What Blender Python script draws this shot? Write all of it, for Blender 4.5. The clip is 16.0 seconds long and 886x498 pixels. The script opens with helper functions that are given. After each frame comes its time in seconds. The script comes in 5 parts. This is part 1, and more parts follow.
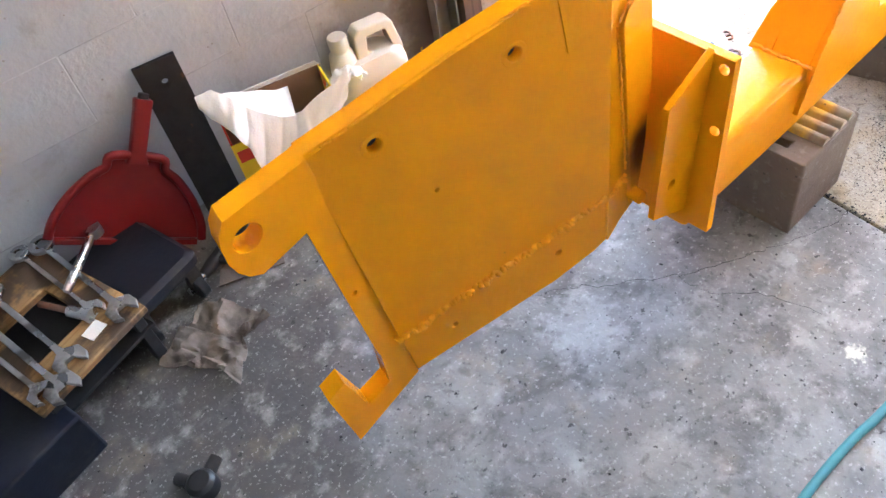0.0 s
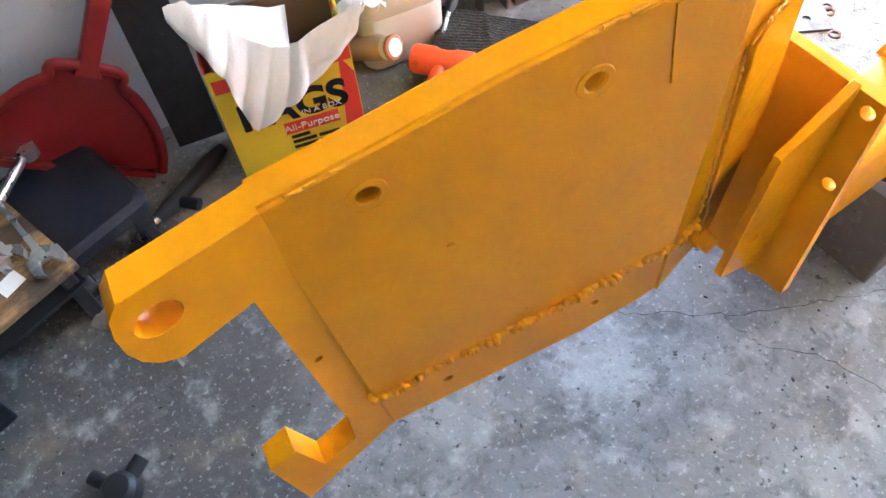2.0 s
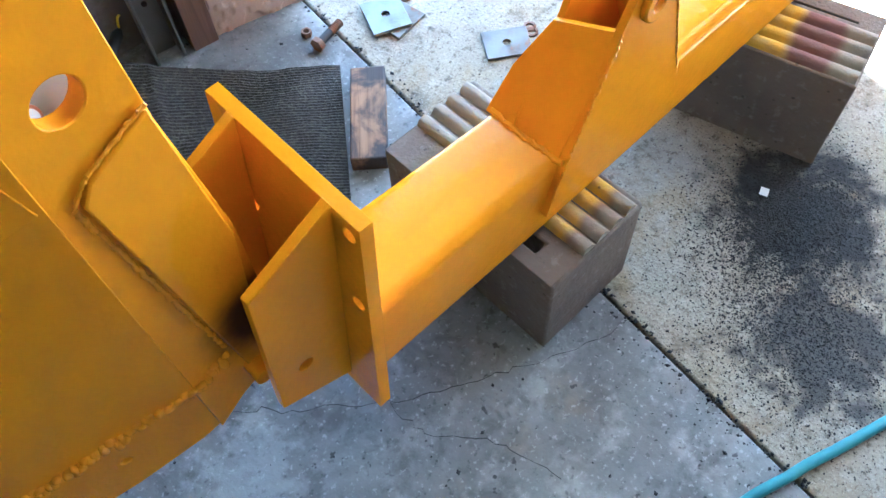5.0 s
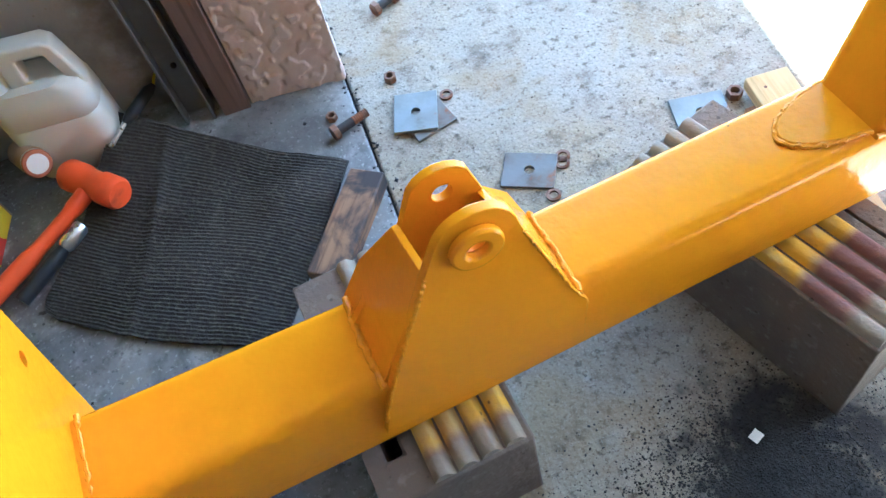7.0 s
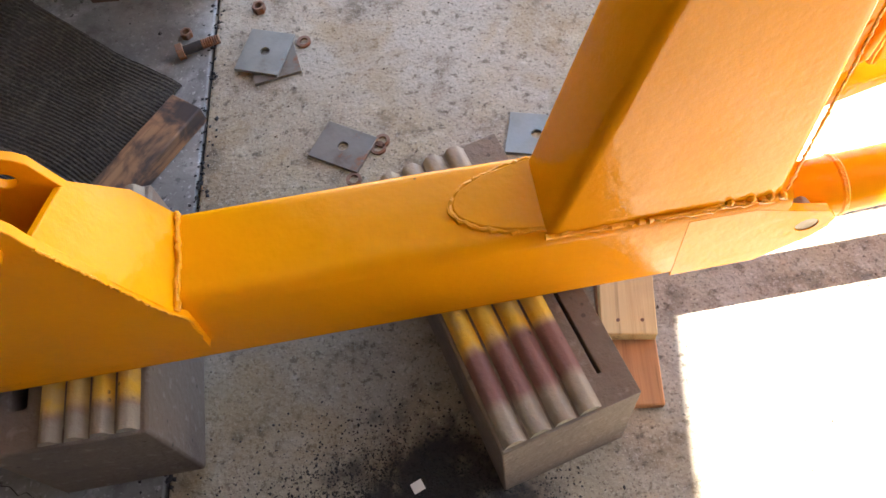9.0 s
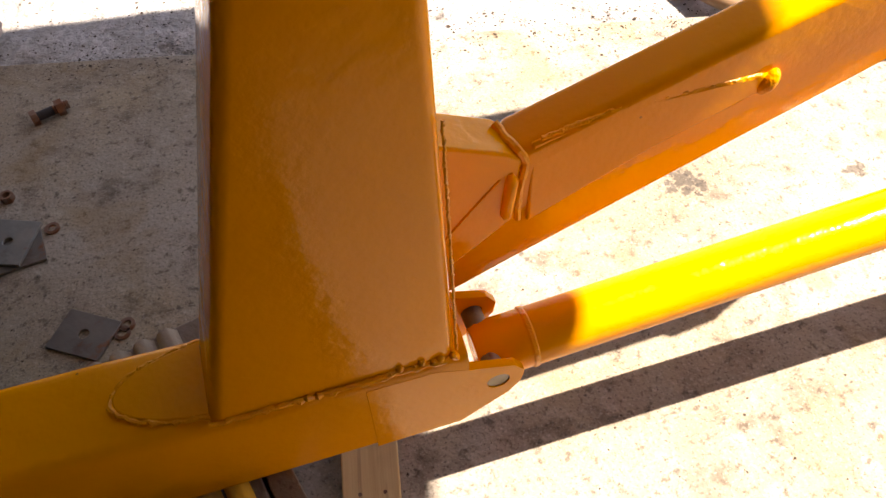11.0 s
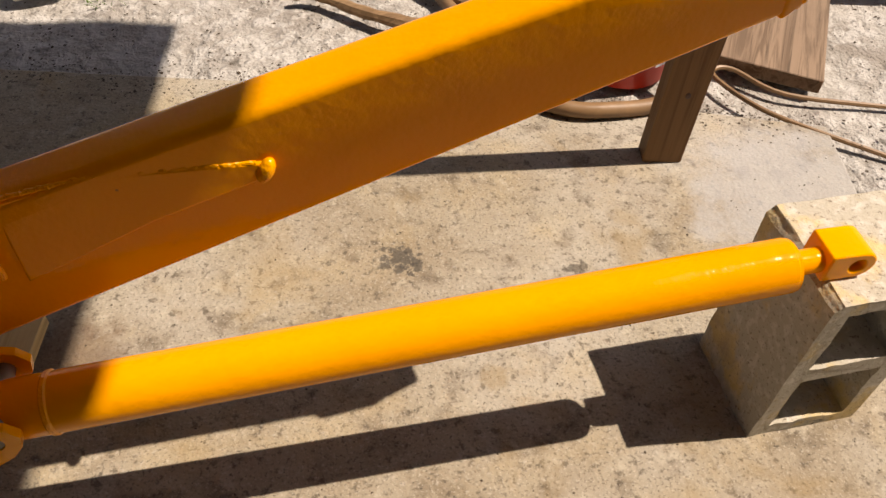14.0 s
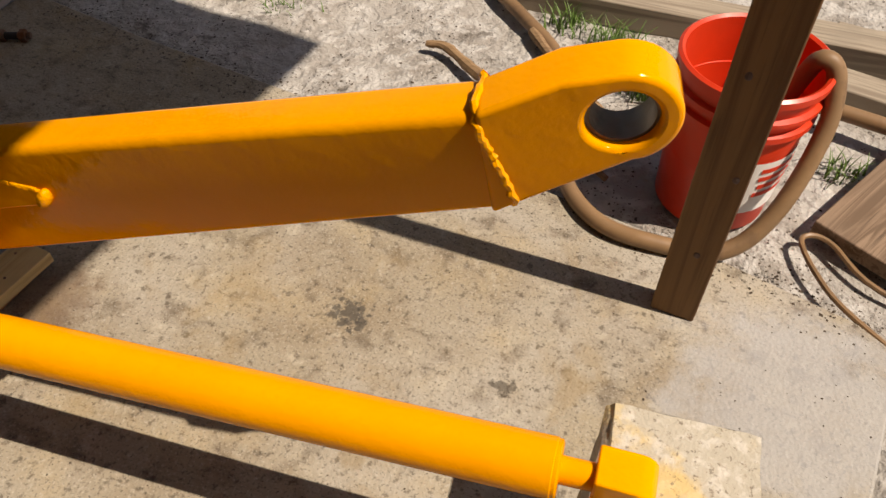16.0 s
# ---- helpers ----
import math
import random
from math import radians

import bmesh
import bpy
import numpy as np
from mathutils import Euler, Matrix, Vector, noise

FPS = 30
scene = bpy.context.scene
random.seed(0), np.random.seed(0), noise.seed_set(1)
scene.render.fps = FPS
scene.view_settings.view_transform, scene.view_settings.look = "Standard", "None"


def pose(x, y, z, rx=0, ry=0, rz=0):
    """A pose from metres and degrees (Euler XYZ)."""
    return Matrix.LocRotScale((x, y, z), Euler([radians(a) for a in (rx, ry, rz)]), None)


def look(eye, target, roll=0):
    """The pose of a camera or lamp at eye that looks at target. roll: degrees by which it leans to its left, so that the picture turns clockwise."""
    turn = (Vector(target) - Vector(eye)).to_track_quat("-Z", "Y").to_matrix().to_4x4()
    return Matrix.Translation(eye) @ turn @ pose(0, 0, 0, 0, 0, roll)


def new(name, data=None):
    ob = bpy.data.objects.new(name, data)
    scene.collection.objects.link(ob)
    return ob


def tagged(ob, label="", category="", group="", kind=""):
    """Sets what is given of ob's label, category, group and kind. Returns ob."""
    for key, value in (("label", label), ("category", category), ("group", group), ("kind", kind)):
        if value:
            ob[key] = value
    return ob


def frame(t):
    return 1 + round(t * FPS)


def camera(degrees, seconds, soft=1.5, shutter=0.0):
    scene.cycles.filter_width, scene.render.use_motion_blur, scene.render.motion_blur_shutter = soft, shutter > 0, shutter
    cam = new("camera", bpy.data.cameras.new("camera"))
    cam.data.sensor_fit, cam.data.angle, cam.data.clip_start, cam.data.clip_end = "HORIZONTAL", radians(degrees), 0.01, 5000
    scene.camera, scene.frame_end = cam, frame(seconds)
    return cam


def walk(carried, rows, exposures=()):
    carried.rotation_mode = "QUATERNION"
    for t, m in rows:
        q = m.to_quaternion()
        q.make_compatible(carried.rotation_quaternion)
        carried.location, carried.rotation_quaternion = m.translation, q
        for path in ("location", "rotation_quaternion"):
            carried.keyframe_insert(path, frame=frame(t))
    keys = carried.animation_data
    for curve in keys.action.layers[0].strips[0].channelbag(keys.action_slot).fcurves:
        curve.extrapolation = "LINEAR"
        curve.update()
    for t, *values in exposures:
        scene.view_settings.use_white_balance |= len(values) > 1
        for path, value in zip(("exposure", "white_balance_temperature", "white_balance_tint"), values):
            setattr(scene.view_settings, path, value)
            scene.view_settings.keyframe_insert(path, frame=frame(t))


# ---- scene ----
cam = camera(57.7, 16.0)
PATH = [
    (0, (0.043, 0.023, 1.548), (0.875, 1.291, -0.217), -13.2),
    (0.5, (0.077, 0.127, 1.548), (0.982, 1.293, -0.249), -9.6),
    (1, (0.247, 0.281, 1.505), (1.021, 1.351, -0.411), -9.4),
    (1.5, (0.308, 0.328, 1.479), (0.937, 1.443, -0.463), -12.5),
    (2, (0.272, 0.338, 1.410), (0.923, 1.407, -0.551), -6.3),
    (2.5, (0.228, 0.330, 1.385), (0.952, 1.342, -0.580), -1.1),
    (3, (0.272, 0.308, 1.384), (1.107, 1.319, -0.538), 2.0),
    (3.5, (0.450, 0.269, 1.370), (1.204, 1.367, -0.537), -2.4),
    (4, (0.613, 0.213, 1.378), (1.354, 1.327, -0.525), -4.4),
    (4.5, (0.713, 0.195, 1.360), (1.486, 1.172, -0.605), -5.1),
    (4.7, (0.759, 0.201, 1.344), (1.558, 1.086, -0.654), -3.6),
    (6.8, (1.398, 0.158, 1.280), (1.621, 1.420, -0.662), -18.4),
    (7, (1.439, 0.176, 1.265), (1.688, 1.443, -0.669), -16.4),
    (7.5, (1.537, 0.249, 1.246), (1.781, 1.517, -0.690), -13.1),
    (8, (1.610, 0.270, 1.251), (1.750, 1.589, -0.659), -13.3),
    (8.2, (1.644, 0.248, 1.235), (1.677, 1.413, -0.390), -13.0),
    (8.5, (1.805, 0.206, 1.223), (1.731, 1.379, -0.784), -11.9),
    (9, (1.983, 0.180, 1.229), (1.974, 1.270, -0.826), -10.7),
    (9.5, (2.061, 0.228, 1.221), (2.304, 1.329, -0.813), -2.0),
    (9.7, (2.085, 0.240, 1.218), (2.399, 1.342, -0.806), -2.2),
    (11.8, (2.311, 0.12, 1.195), (2.64, 1.391, -0.313), -3.1),
    (12, (2.318, 0.142, 1.196), (2.692, 1.361, -0.346), -2.2),
    (12.5, (2.351, 0.161, 1.227), (2.907, 1.384, -0.255), 0.7),
    (13, (2.382, 0.185, 1.148), (2.99, 1.363, -0.35), 3.7),
    (13.5, (2.651, 0.097, 1.195), (3.013, 1.332, -0.335), 2.8),
    (14, (2.8, 0.078, 1.201), (3.153, 1.342, -0.308), 4.8),
    (14.5, (2.947, 0.116, 1.218), (3.145, 1.431, -0.276), 2.5),
    (15, (3.111, 0.176, 1.237), (3.225, 1.47, -0.284), 5.8),
    (15.5, (3.273, 0.179, 1.271), (3.073, 1.47, -0.244), 2.0),
    (16, (3.431, 0.18, 1.302), (3.079, 1.459, -0.194), 1.0),
]
EXPOSURES = [(0.0, 6.02, 5800, 8), (1.5, 5.97, 5600, 6), (3.0, 6.0, 5200, 1), (4.0, 5.62, 4800, -3), (4.5, 5.4, 4700, -5), (7.0, 4.6, 4650, -5), (8.0, 4.15, 5100, 2), (9.0, 3.75, 6200, 11), (9.7, 3.2, 6700, 16), (11.8, 1.15, 7300, 22), (13.0, 0.65, 7500, 20), (16.0, 0.22, 7400, 16)]
walk(cam, [(t, look(eye, target, roll)) for t, eye, target, roll in PATH], EXPOSURES)

K = 1.163  # metres in one unit of the plan; all plan numbers below are in these units

# ---- world, sun and large light ----
SUN_TO = Vector((0.60, -0.05, 1.0)).normalized()
world = bpy.data.worlds.new("sky")
scene.world = world
world.use_nodes = True
wn = world.node_tree.nodes
sky = wn.new("ShaderNodeTexSky")
sky.sky_type = "NISHITA"
sky.sun_disc = False
sky.sun_elevation = math.asin(SUN_TO.z)
sky.sun_rotation = math.atan2(SUN_TO.x, SUN_TO.y)
sky.air_density, sky.dust_density, sky.ozone_density = 1.0, 1.5, 1.0
world.node_tree.links.new(sky.outputs[0], wn["Background"].inputs[0])
wn["Background"].inputs[1].default_value = 0.052
sun_data = bpy.data.lights.new("sun", "SUN")
sun_data.energy, sun_data.angle, sun_data.color = 5.0, radians(0.55), (1.0, 0.94, 0.84)
sun_lamp = new("sun", sun_data)
sun_lamp.matrix_world = look(SUN_TO * 20, (0, 0, 0))


# ---- material helpers ----
def srgb(r, g, b):
    return tuple((c / 255 / 12.92) if c < 10 else ((c / 255 + 0.055) / 1.055) ** 2.4 for c in (r, g, b)) + (1.0,)


class Shader:
    """A node material that is built up layer by layer."""

    def __init__(self, name, base, rough=0.6, metal=0.0, coat=0.0, spec=0.35, space="Object"):
        self.m = bpy.data.materials.new(name)
        self.m.use_nodes = True
        self.nt = self.m.node_tree
        self.p = self.nt.nodes["Principled BSDF"]
        self.p.inputs["Roughness"].default_value = rough
        self.p.inputs["Metallic"].default_value = metal
        self.p.inputs["Coat Weight"].default_value = coat
        self.p.inputs["Coat Roughness"].default_value = 0.12
        self.p.inputs["Specular IOR Level"].default_value = spec
        rgb = self.node("ShaderNodeRGB")
        rgb.outputs[0].default_value = base if len(base) == 4 else (*base, 1)
        self.col = rgb.outputs[0]
        self.height = None
        self.rough = rough
        tc = self.node("ShaderNodeTexCoord")
        geo = self.node("ShaderNodeNewGeometry")
        self.vec = tc.outputs["Object"] if space == "Object" else geo.outputs["Position"]

    def node(self, kind):
        return self.nt.nodes.new(kind)

    def link(self, a, b):
        self.nt.links.new(a, b)

    def mapped(self, scale=(1, 1, 1), rot=(0, 0, 0), loc=(0, 0, 0)):
        n = self.node("ShaderNodeMapping")
        n.inputs["Scale"].default_value = scale
        n.inputs["Rotation"].default_value = rot
        n.inputs["Location"].default_value = loc
        self.link(self.vec, n.inputs["Vector"])
        return n.outputs[0]

    def noise(self, scale, detail=4.0, rough=0.6, vec=None, distort=0.0):
        n = self.node("ShaderNodeTexNoise")
        n.inputs["Scale"].default_value = scale
        n.inputs["Detail"].default_value = detail
        n.inputs["Roughness"].default_value = rough
        n.inputs["Distortion"].default_value = distort
        self.link(vec or self.vec, n.inputs["Vector"])
        return n.outputs[0]

    def cells(self, scale, vec=None, feature="F1", rand=1.0):
        n = self.node("ShaderNodeTexVoronoi")
        n.feature = feature
        n.inputs["Scale"].default_value = scale
        n.inputs["Randomness"].default_value = rand
        self.link(vec or self.vec, n.inputs["Vector"])
        return n.outputs[0]

    def ramp(self, fac, lo, hi, a=0.0, b=1.0):
        n = self.node("ShaderNodeMapRange")
        n.interpolation_type = "SMOOTHSTEP"
        for i, v in enumerate((lo, hi, a, b)):
            n.inputs[i + 1].default_value = v
        self.link(fac, n.inputs[0])
        return n.outputs[0]

    def math(self, op, a, b):
        n = self.node("ShaderNodeMath")
        n.operation = op
        for i, v in enumerate((a, b)):
            if isinstance(v, (int, float)):
                n.inputs[i].default_value = v
            else:
                self.link(v, n.inputs[i])
        return n.outputs[0]

    def blend(self, fac, colour, mode="MIX"):
        n = self.node("ShaderNodeMix")
        n.data_type = "RGBA"
        n.blend_type = mode
        if isinstance(fac, (int, float)):
            n.inputs[0].default_value = fac
        else:
            self.link(fac, n.inputs[0])
        self.link(self.col, n.inputs[6])
        n.inputs[7].default_value = colour if len(colour) == 4 else (*colour, 1)
        self.col = n.outputs[2]
        return self

    def layer(self, colour, scale, lo, hi, strength=1.0, detail=5.0, vec=None, distort=0.0):
        """Colour laid on where a noise of that scale is high."""
        return self.blend(self.ramp(self.noise(scale, detail, vec=vec, distort=distort), lo, hi, 0, strength), colour)

    def specks(self, colour, scale, size, share=0.5, strength=1.0):
        """Scattered specks: small cells, kept only where a wide noise allows."""
        near = self.ramp(self.cells(scale), size * 0.6, size, 1, 0)
        keep = self.ramp(self.noise(scale * 0.37, 2.0), share, share + 0.08, 0, strength)
        return self.blend(self.math("MULTIPLY", near, keep), colour)

    def blot(self, x, y, radius, colour, strength=0.8, ragged=0.6):
        """A stain of a shape of its own on the ground at plan x, y."""
        n = self.node("ShaderNodeVectorMath")
        n.operation = "DISTANCE"
        flat = self.mapped(scale=(1, 1, 0))
        self.link(flat, n.inputs[0])
        n.inputs[1].default_value = (x * K, y * K, 0)
        edge = self.math("ADD", n.outputs["Value"], self.math("MULTIPLY", self.noise(min(70, max(7, 2.2 / radius)), 5.0), radius * K * ragged * 2))
        return self.blend(self.ramp(edge, radius * K * (0.5 + ragged), radius * K * (1.1 + ragged), strength, 0), colour)

    def relief(self, fac, amount):
        part_h = self.math("MULTIPLY", fac, amount)
        self.height = part_h if self.height is None else self.math("ADD", self.height, part_h)
        return self

    def gloss(self, scale, low, high):
        self.link(self.ramp(self.noise(scale, 4.0), 0.35, 0.65, low, high), self.p.inputs["Roughness"])
        return self

    def done(self, distance=0.01):
        self.link(self.col, self.p.inputs["Base Color"])
        if self.height is not None:
            b = self.node("ShaderNodeBump")
            b.inputs["Distance"].default_value = distance
            b.inputs["Strength"].default_value = 1.0
            self.link(self.height, b.inputs["Height"])
            self.link(b.outputs[0], self.p.inputs["Normal"])
        return self.m


def plain(name, base, rough=0.5, metal=0.0, grain=30.0, vary=0.18, bump=0.15, coat=0.0, dirt=None):
    s = Shader(name, base, rough, metal, coat)
    dark = tuple(c * (1 - vary * 1.6) for c in base[:3])
    light = tuple(min(1, c * (1 + vary)) for c in base[:3])
    s.layer(dark, grain * 0.2, 0.45, 0.75, 0.8)
    s.layer(light, grain, 0.5, 0.7, 0.5)
    if dirt:
        s.layer(dirt, grain * 0.35, 0.56, 0.68, 0.75, distort=0.6)
    s.gloss(grain * 0.4, max(0.05, rough - 0.1), min(1, rough + 0.12))
    s.relief(s.noise(grain * 3, 3.0), bump)
    return s.done(0.003)


def make_paint(name="yellow_enamel", thin=None):
    """Fresh yellow enamel; thin: centre of a ragged patch that darkens to near black."""
    s = Shader(name, (0.87, 0.335, 0.0), 0.2, 0.0, 0.0, 0.15, space="World")
    s.layer((0.82, 0.295, 0.0), 3.5, 0.4, 0.7, 0.5)
    s.layer((0.88, 0.345, 0.001), 14, 0.5, 0.75, 0.35)
    s.specks((0.20, 0.09, 0.02), 16, 0.035, 0.55, 0.8)
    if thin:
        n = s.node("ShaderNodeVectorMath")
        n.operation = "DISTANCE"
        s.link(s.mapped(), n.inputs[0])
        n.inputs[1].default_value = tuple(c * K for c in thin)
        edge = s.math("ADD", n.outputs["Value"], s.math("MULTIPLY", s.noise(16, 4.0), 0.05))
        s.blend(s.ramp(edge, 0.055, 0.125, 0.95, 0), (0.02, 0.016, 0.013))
    s.gloss(5, 0.06, 0.17)
    s.relief(s.noise(8, 3.0), 0.6).relief(s.noise(42, 2.0), 0.22).relief(s.noise(130, 2.0), 0.09)
    return s.done(0.004)


def make_weld():
    s = Shader("painted_weld", (0.87, 0.345, 0.001), 0.25, 0.0, 0.0, 0.3)
    s.layer((0.50, 0.18, 0.008), 40, 0.58, 0.75, 0.45)
    s.relief(s.noise(60, 3.0), 0.6)
    return s.done(0.008)


def make_garage_floor():
    s = Shader("garage_concrete", (0.22, 0.218, 0.212), 0.75, 0, 0, 0.25, space="World")
    s.layer((0.14, 0.137, 0.132), 2.4, 0.40, 0.68, 0.8, 8.0, distort=0.5)
    s.layer((0.34, 0.342, 0.335), 3.6, 0.46, 0.72, 0.8, 10.0, distort=0.7)
    s.blot(0.05, 1.05, 0.50, (0.06, 0.058, 0.057), 0.8)
    s.blot(-0.10, 0.60, 0.30, (0.09, 0.087, 0.084), 0.6)
    s.blot(0.75, 1.3, 0.28, (0.07, 0.065, 0.06), 0.55)
    s.layer((0.10, 0.097, 0.094), 8, 0.50, 0.68, 0.75, 12.0, distort=0.6)
    s.layer((0.13, 0.125, 0.12), 23, 0.53, 0.66, 0.7, 10.0, distort=0.4)
    s.layer((0.46, 0.455, 0.44), 13, 0.52, 0.70, 0.5, 12.0)
    s.layer((0.33, 0.27, 0.19), 5.5, 0.55, 0.75, 0.5, 8.0)
    s.layer((0.08, 0.08, 0.08), 60, 0.58, 0.68, 0.6)
    s.layer((0.58, 0.58, 0.57), 95, 0.57, 0.68, 0.4)
    s.layer((0.045, 0.044, 0.043), 30, 0.66, 0.70, 0.8, 3.0)
    s.specks((0.03, 0.03, 0.03), 21, 0.10, 0.55, 0.85)
    s.blot(0.71, 0.62, 0.08, (0.60, 0.61, 0.62), 0.25, 1.6)
    s.blot(0.98, 0.212, 0.020, (0.62, 0.60, 0.50), 0.8, 1.5)
    s.blot(1.22, 1.27, 0.14, (0.08, 0.075, 0.07), 0.6)
    s.gloss(8, 0.5, 0.85)
    s.relief(s.noise(70, 4.0), 0.35).relief(s.noise(9, 3.0), 0.5)
    return s.done(0.004)


def make_driveway():
    s = Shader("driveway_concrete", (0.29, 0.25, 0.185), 0.85, space="World")
    s.layer((0.36, 0.335, 0.29), 1.7, 0.40, 0.68, 0.85, 8.0, distort=0.4)
    s.layer((0.205, 0.155, 0.098), 2.9, 0.46, 0.74, 0.75, 10.0, distort=0.5)
    s.layer((0.37, 0.30, 0.185), 6.0, 0.46, 0.72, 0.5, 10.0)
    s.layer((0.11, 0.082, 0.056), 13, 0.50, 0.70, 0.7, 12.0)
    s.layer((0.42, 0.38, 0.30), 21, 0.54, 0.70, 0.55, 12.0)
    s.layer((0.085, 0.067, 0.048), 52, 0.56, 0.67, 0.7)
    s.layer((0.42, 0.385, 0.33), 90, 0.56, 0.70, 0.5)
    s.layer((0.05, 0.042, 0.034), 80, 0.65, 0.69, 0.7, 3.0)
    s.layer((0.08, 0.066, 0.05), 17, 0.68, 0.74, 0.6, 6.0)
    s.specks((0.04, 0.034, 0.028), 34, 0.075, 0.6, 0.7)
    s.layer((0.10, 0.078, 0.055), 170, 0.56, 0.64, 0.55, 3.0)
    s.layer((0.46, 0.42, 0.35), 210, 0.58, 0.66, 0.5, 3.0)
    s.layer((0.25, 0.17, 0.07), 4.2, 0.52, 0.70, 0.45, 10.0, distort=0.8)
    s.blot(2.571, 0.922, 0.034, (0.04, 0.036, 0.032), 0.75, 2.2)
    s.blot(2.600, 0.905, 0.015, (0.045, 0.04, 0.034), 0.75, 2.0)
    s.blot(2.865, 0.855, 0.020, (0.05, 0.04, 0.03), 0.7, 2.2)
    s.blot(2.672, 0.669, 0.026, (0.19, 0.12, 0.035), 0.4, 0.6)
    s.blot(3.34, 0.95, 0.24, (0.36, 0.365, 0.37), 0.65, 0.9)
    s.blot(2.05, 0.80, 0.10, (0.12, 0.07, 0.042), 0.6)
    s.blot(1.63, 0.31, 0.17, (0.022, 0.022, 0.025), 0.95, 0.9)
    s.blot(1.45, 0.16, 0.13, (0.04, 0.04, 0.042), 0.85, 1.2)
    s.blot(1.75, 0.66, 0.12, (0.12, 0.09, 0.06), 0.5)
    s.relief(s.noise(90, 4.0), 0.6).relief(s.noise(14, 3.0), 0.6).relief(s.cells(120), 0.2)
    return s.done(0.004)


def make_sand():
    s = Shader("pale_sand", (0.40, 0.38, 0.35), 0.95, space="World")
    s.layer((0.22, 0.19, 0.16), 2.3, 0.42, 0.7, 0.8, 8.0, distort=0.5)
    s.layer((0.12, 0.10, 0.08), 7, 0.58, 0.70, 0.6, 10.0, distort=0.6)
    s.layer((0.52, 0.505, 0.48), 19, 0.45, 0.62, 0.8, 8.0)
    s.layer((0.20, 0.18, 0.155), 40, 0.60, 0.70, 0.6, 8.0)
    s.layer((0.09, 0.075, 0.06), 16, 0.60, 0.70, 0.6, 8.0)
    s.specks((0.05, 0.04, 0.03), 45, 0.2, 0.58, 0.8)
    s.relief(s.noise(38, 6.0), 1.3).relief(s.noise(9, 5.0), 2.6)
    return s.done(0.016)


def make_wall_paint():
    s = Shader("painted_blockwork", (0.43, 0.45, 0.485), 0.8, space="World")
    s.layer((0.33, 0.335, 0.345), 2.0, 0.45, 0.7, 0.6)
    s.layer((0.27, 0.25, 0.23), 7, 0.60, 0.76, 0.55, distort=0.5)
    s.specks((0.10, 0.085, 0.075), 17, 0.12, 0.55, 0.8)
    s.blot(1.14, 1.45, 0.17, (0.10, 0.08, 0.068), 0.88, 0.5)
    s.blot(0.93, 1.47, 0.12, (0.24, 0.20, 0.15), 0.5, 0.8)
    s.specks((0.22, 0.17, 0.13), 40, 0.13, 0.55, 0.6)
    s.relief(s.noise(55, 4.0), 0.4).relief(s.noise(8, 3.0), 0.4)
    return s.done(0.005)


def make_stucco():
    s = Shader("brown_stucco", (0.47, 0.385, 0.35), 0.9, space="World")
    s.layer((0.38, 0.30, 0.265), 6, 0.45, 0.7, 0.6)
    s.layer((0.54, 0.46, 0.42), 22, 0.55, 0.7, 0.5)
    s.relief(s.noise(60, 4.0), 0.3)
    return s.done(0.004)


def make_wood(name, light, dark, along=0, ring=9.0, stain=None):
    """Sawn wood; along: the axis on which the grain runs."""
    s = Shader(name, light, 0.75)
    sc = [ring * 3.2] * 3
    sc[along] = ring * 0.16
    v = s.mapped(scale=tuple(sc))
    s.layer(dark, 1.0, 0.42, 0.62, 0.85, vec=v, distort=1.4)
    sc2 = [90] * 3
    sc2[along] = 3
    v2 = s.mapped(scale=tuple(sc2))
    s.layer(tuple(c * 0.45 for c in dark[:3]), 1.0, 0.55, 0.7, 0.6, vec=v2)
    s.layer(tuple(c * 0.7 for c in light[:3]), 5, 0.5, 0.75, 0.6)
    if stain:
        s.layer(stain, 7, 0.42, 0.56, 0.9, distort=0.5)
    s.relief(s.noise(1.0, 4.0, vec=v2), 0.5)
    return s.done(0.003)


def make_block_concrete():
    s = Shader("block_concrete", (0.18, 0.145, 0.115), 0.92)
    s.layer((0.13, 0.105, 0.09), 6, 0.45, 0.65, 0.7)
    s.layer((0.27, 0.24, 0.21), 45, 0.55, 0.7, 0.6)
    s.specks((0.07, 0.06, 0.05), 50, 0.2, 0.5, 0.7)
    s.relief(s.noise(80, 4.0), 0.8)
    return s.done(0.004)


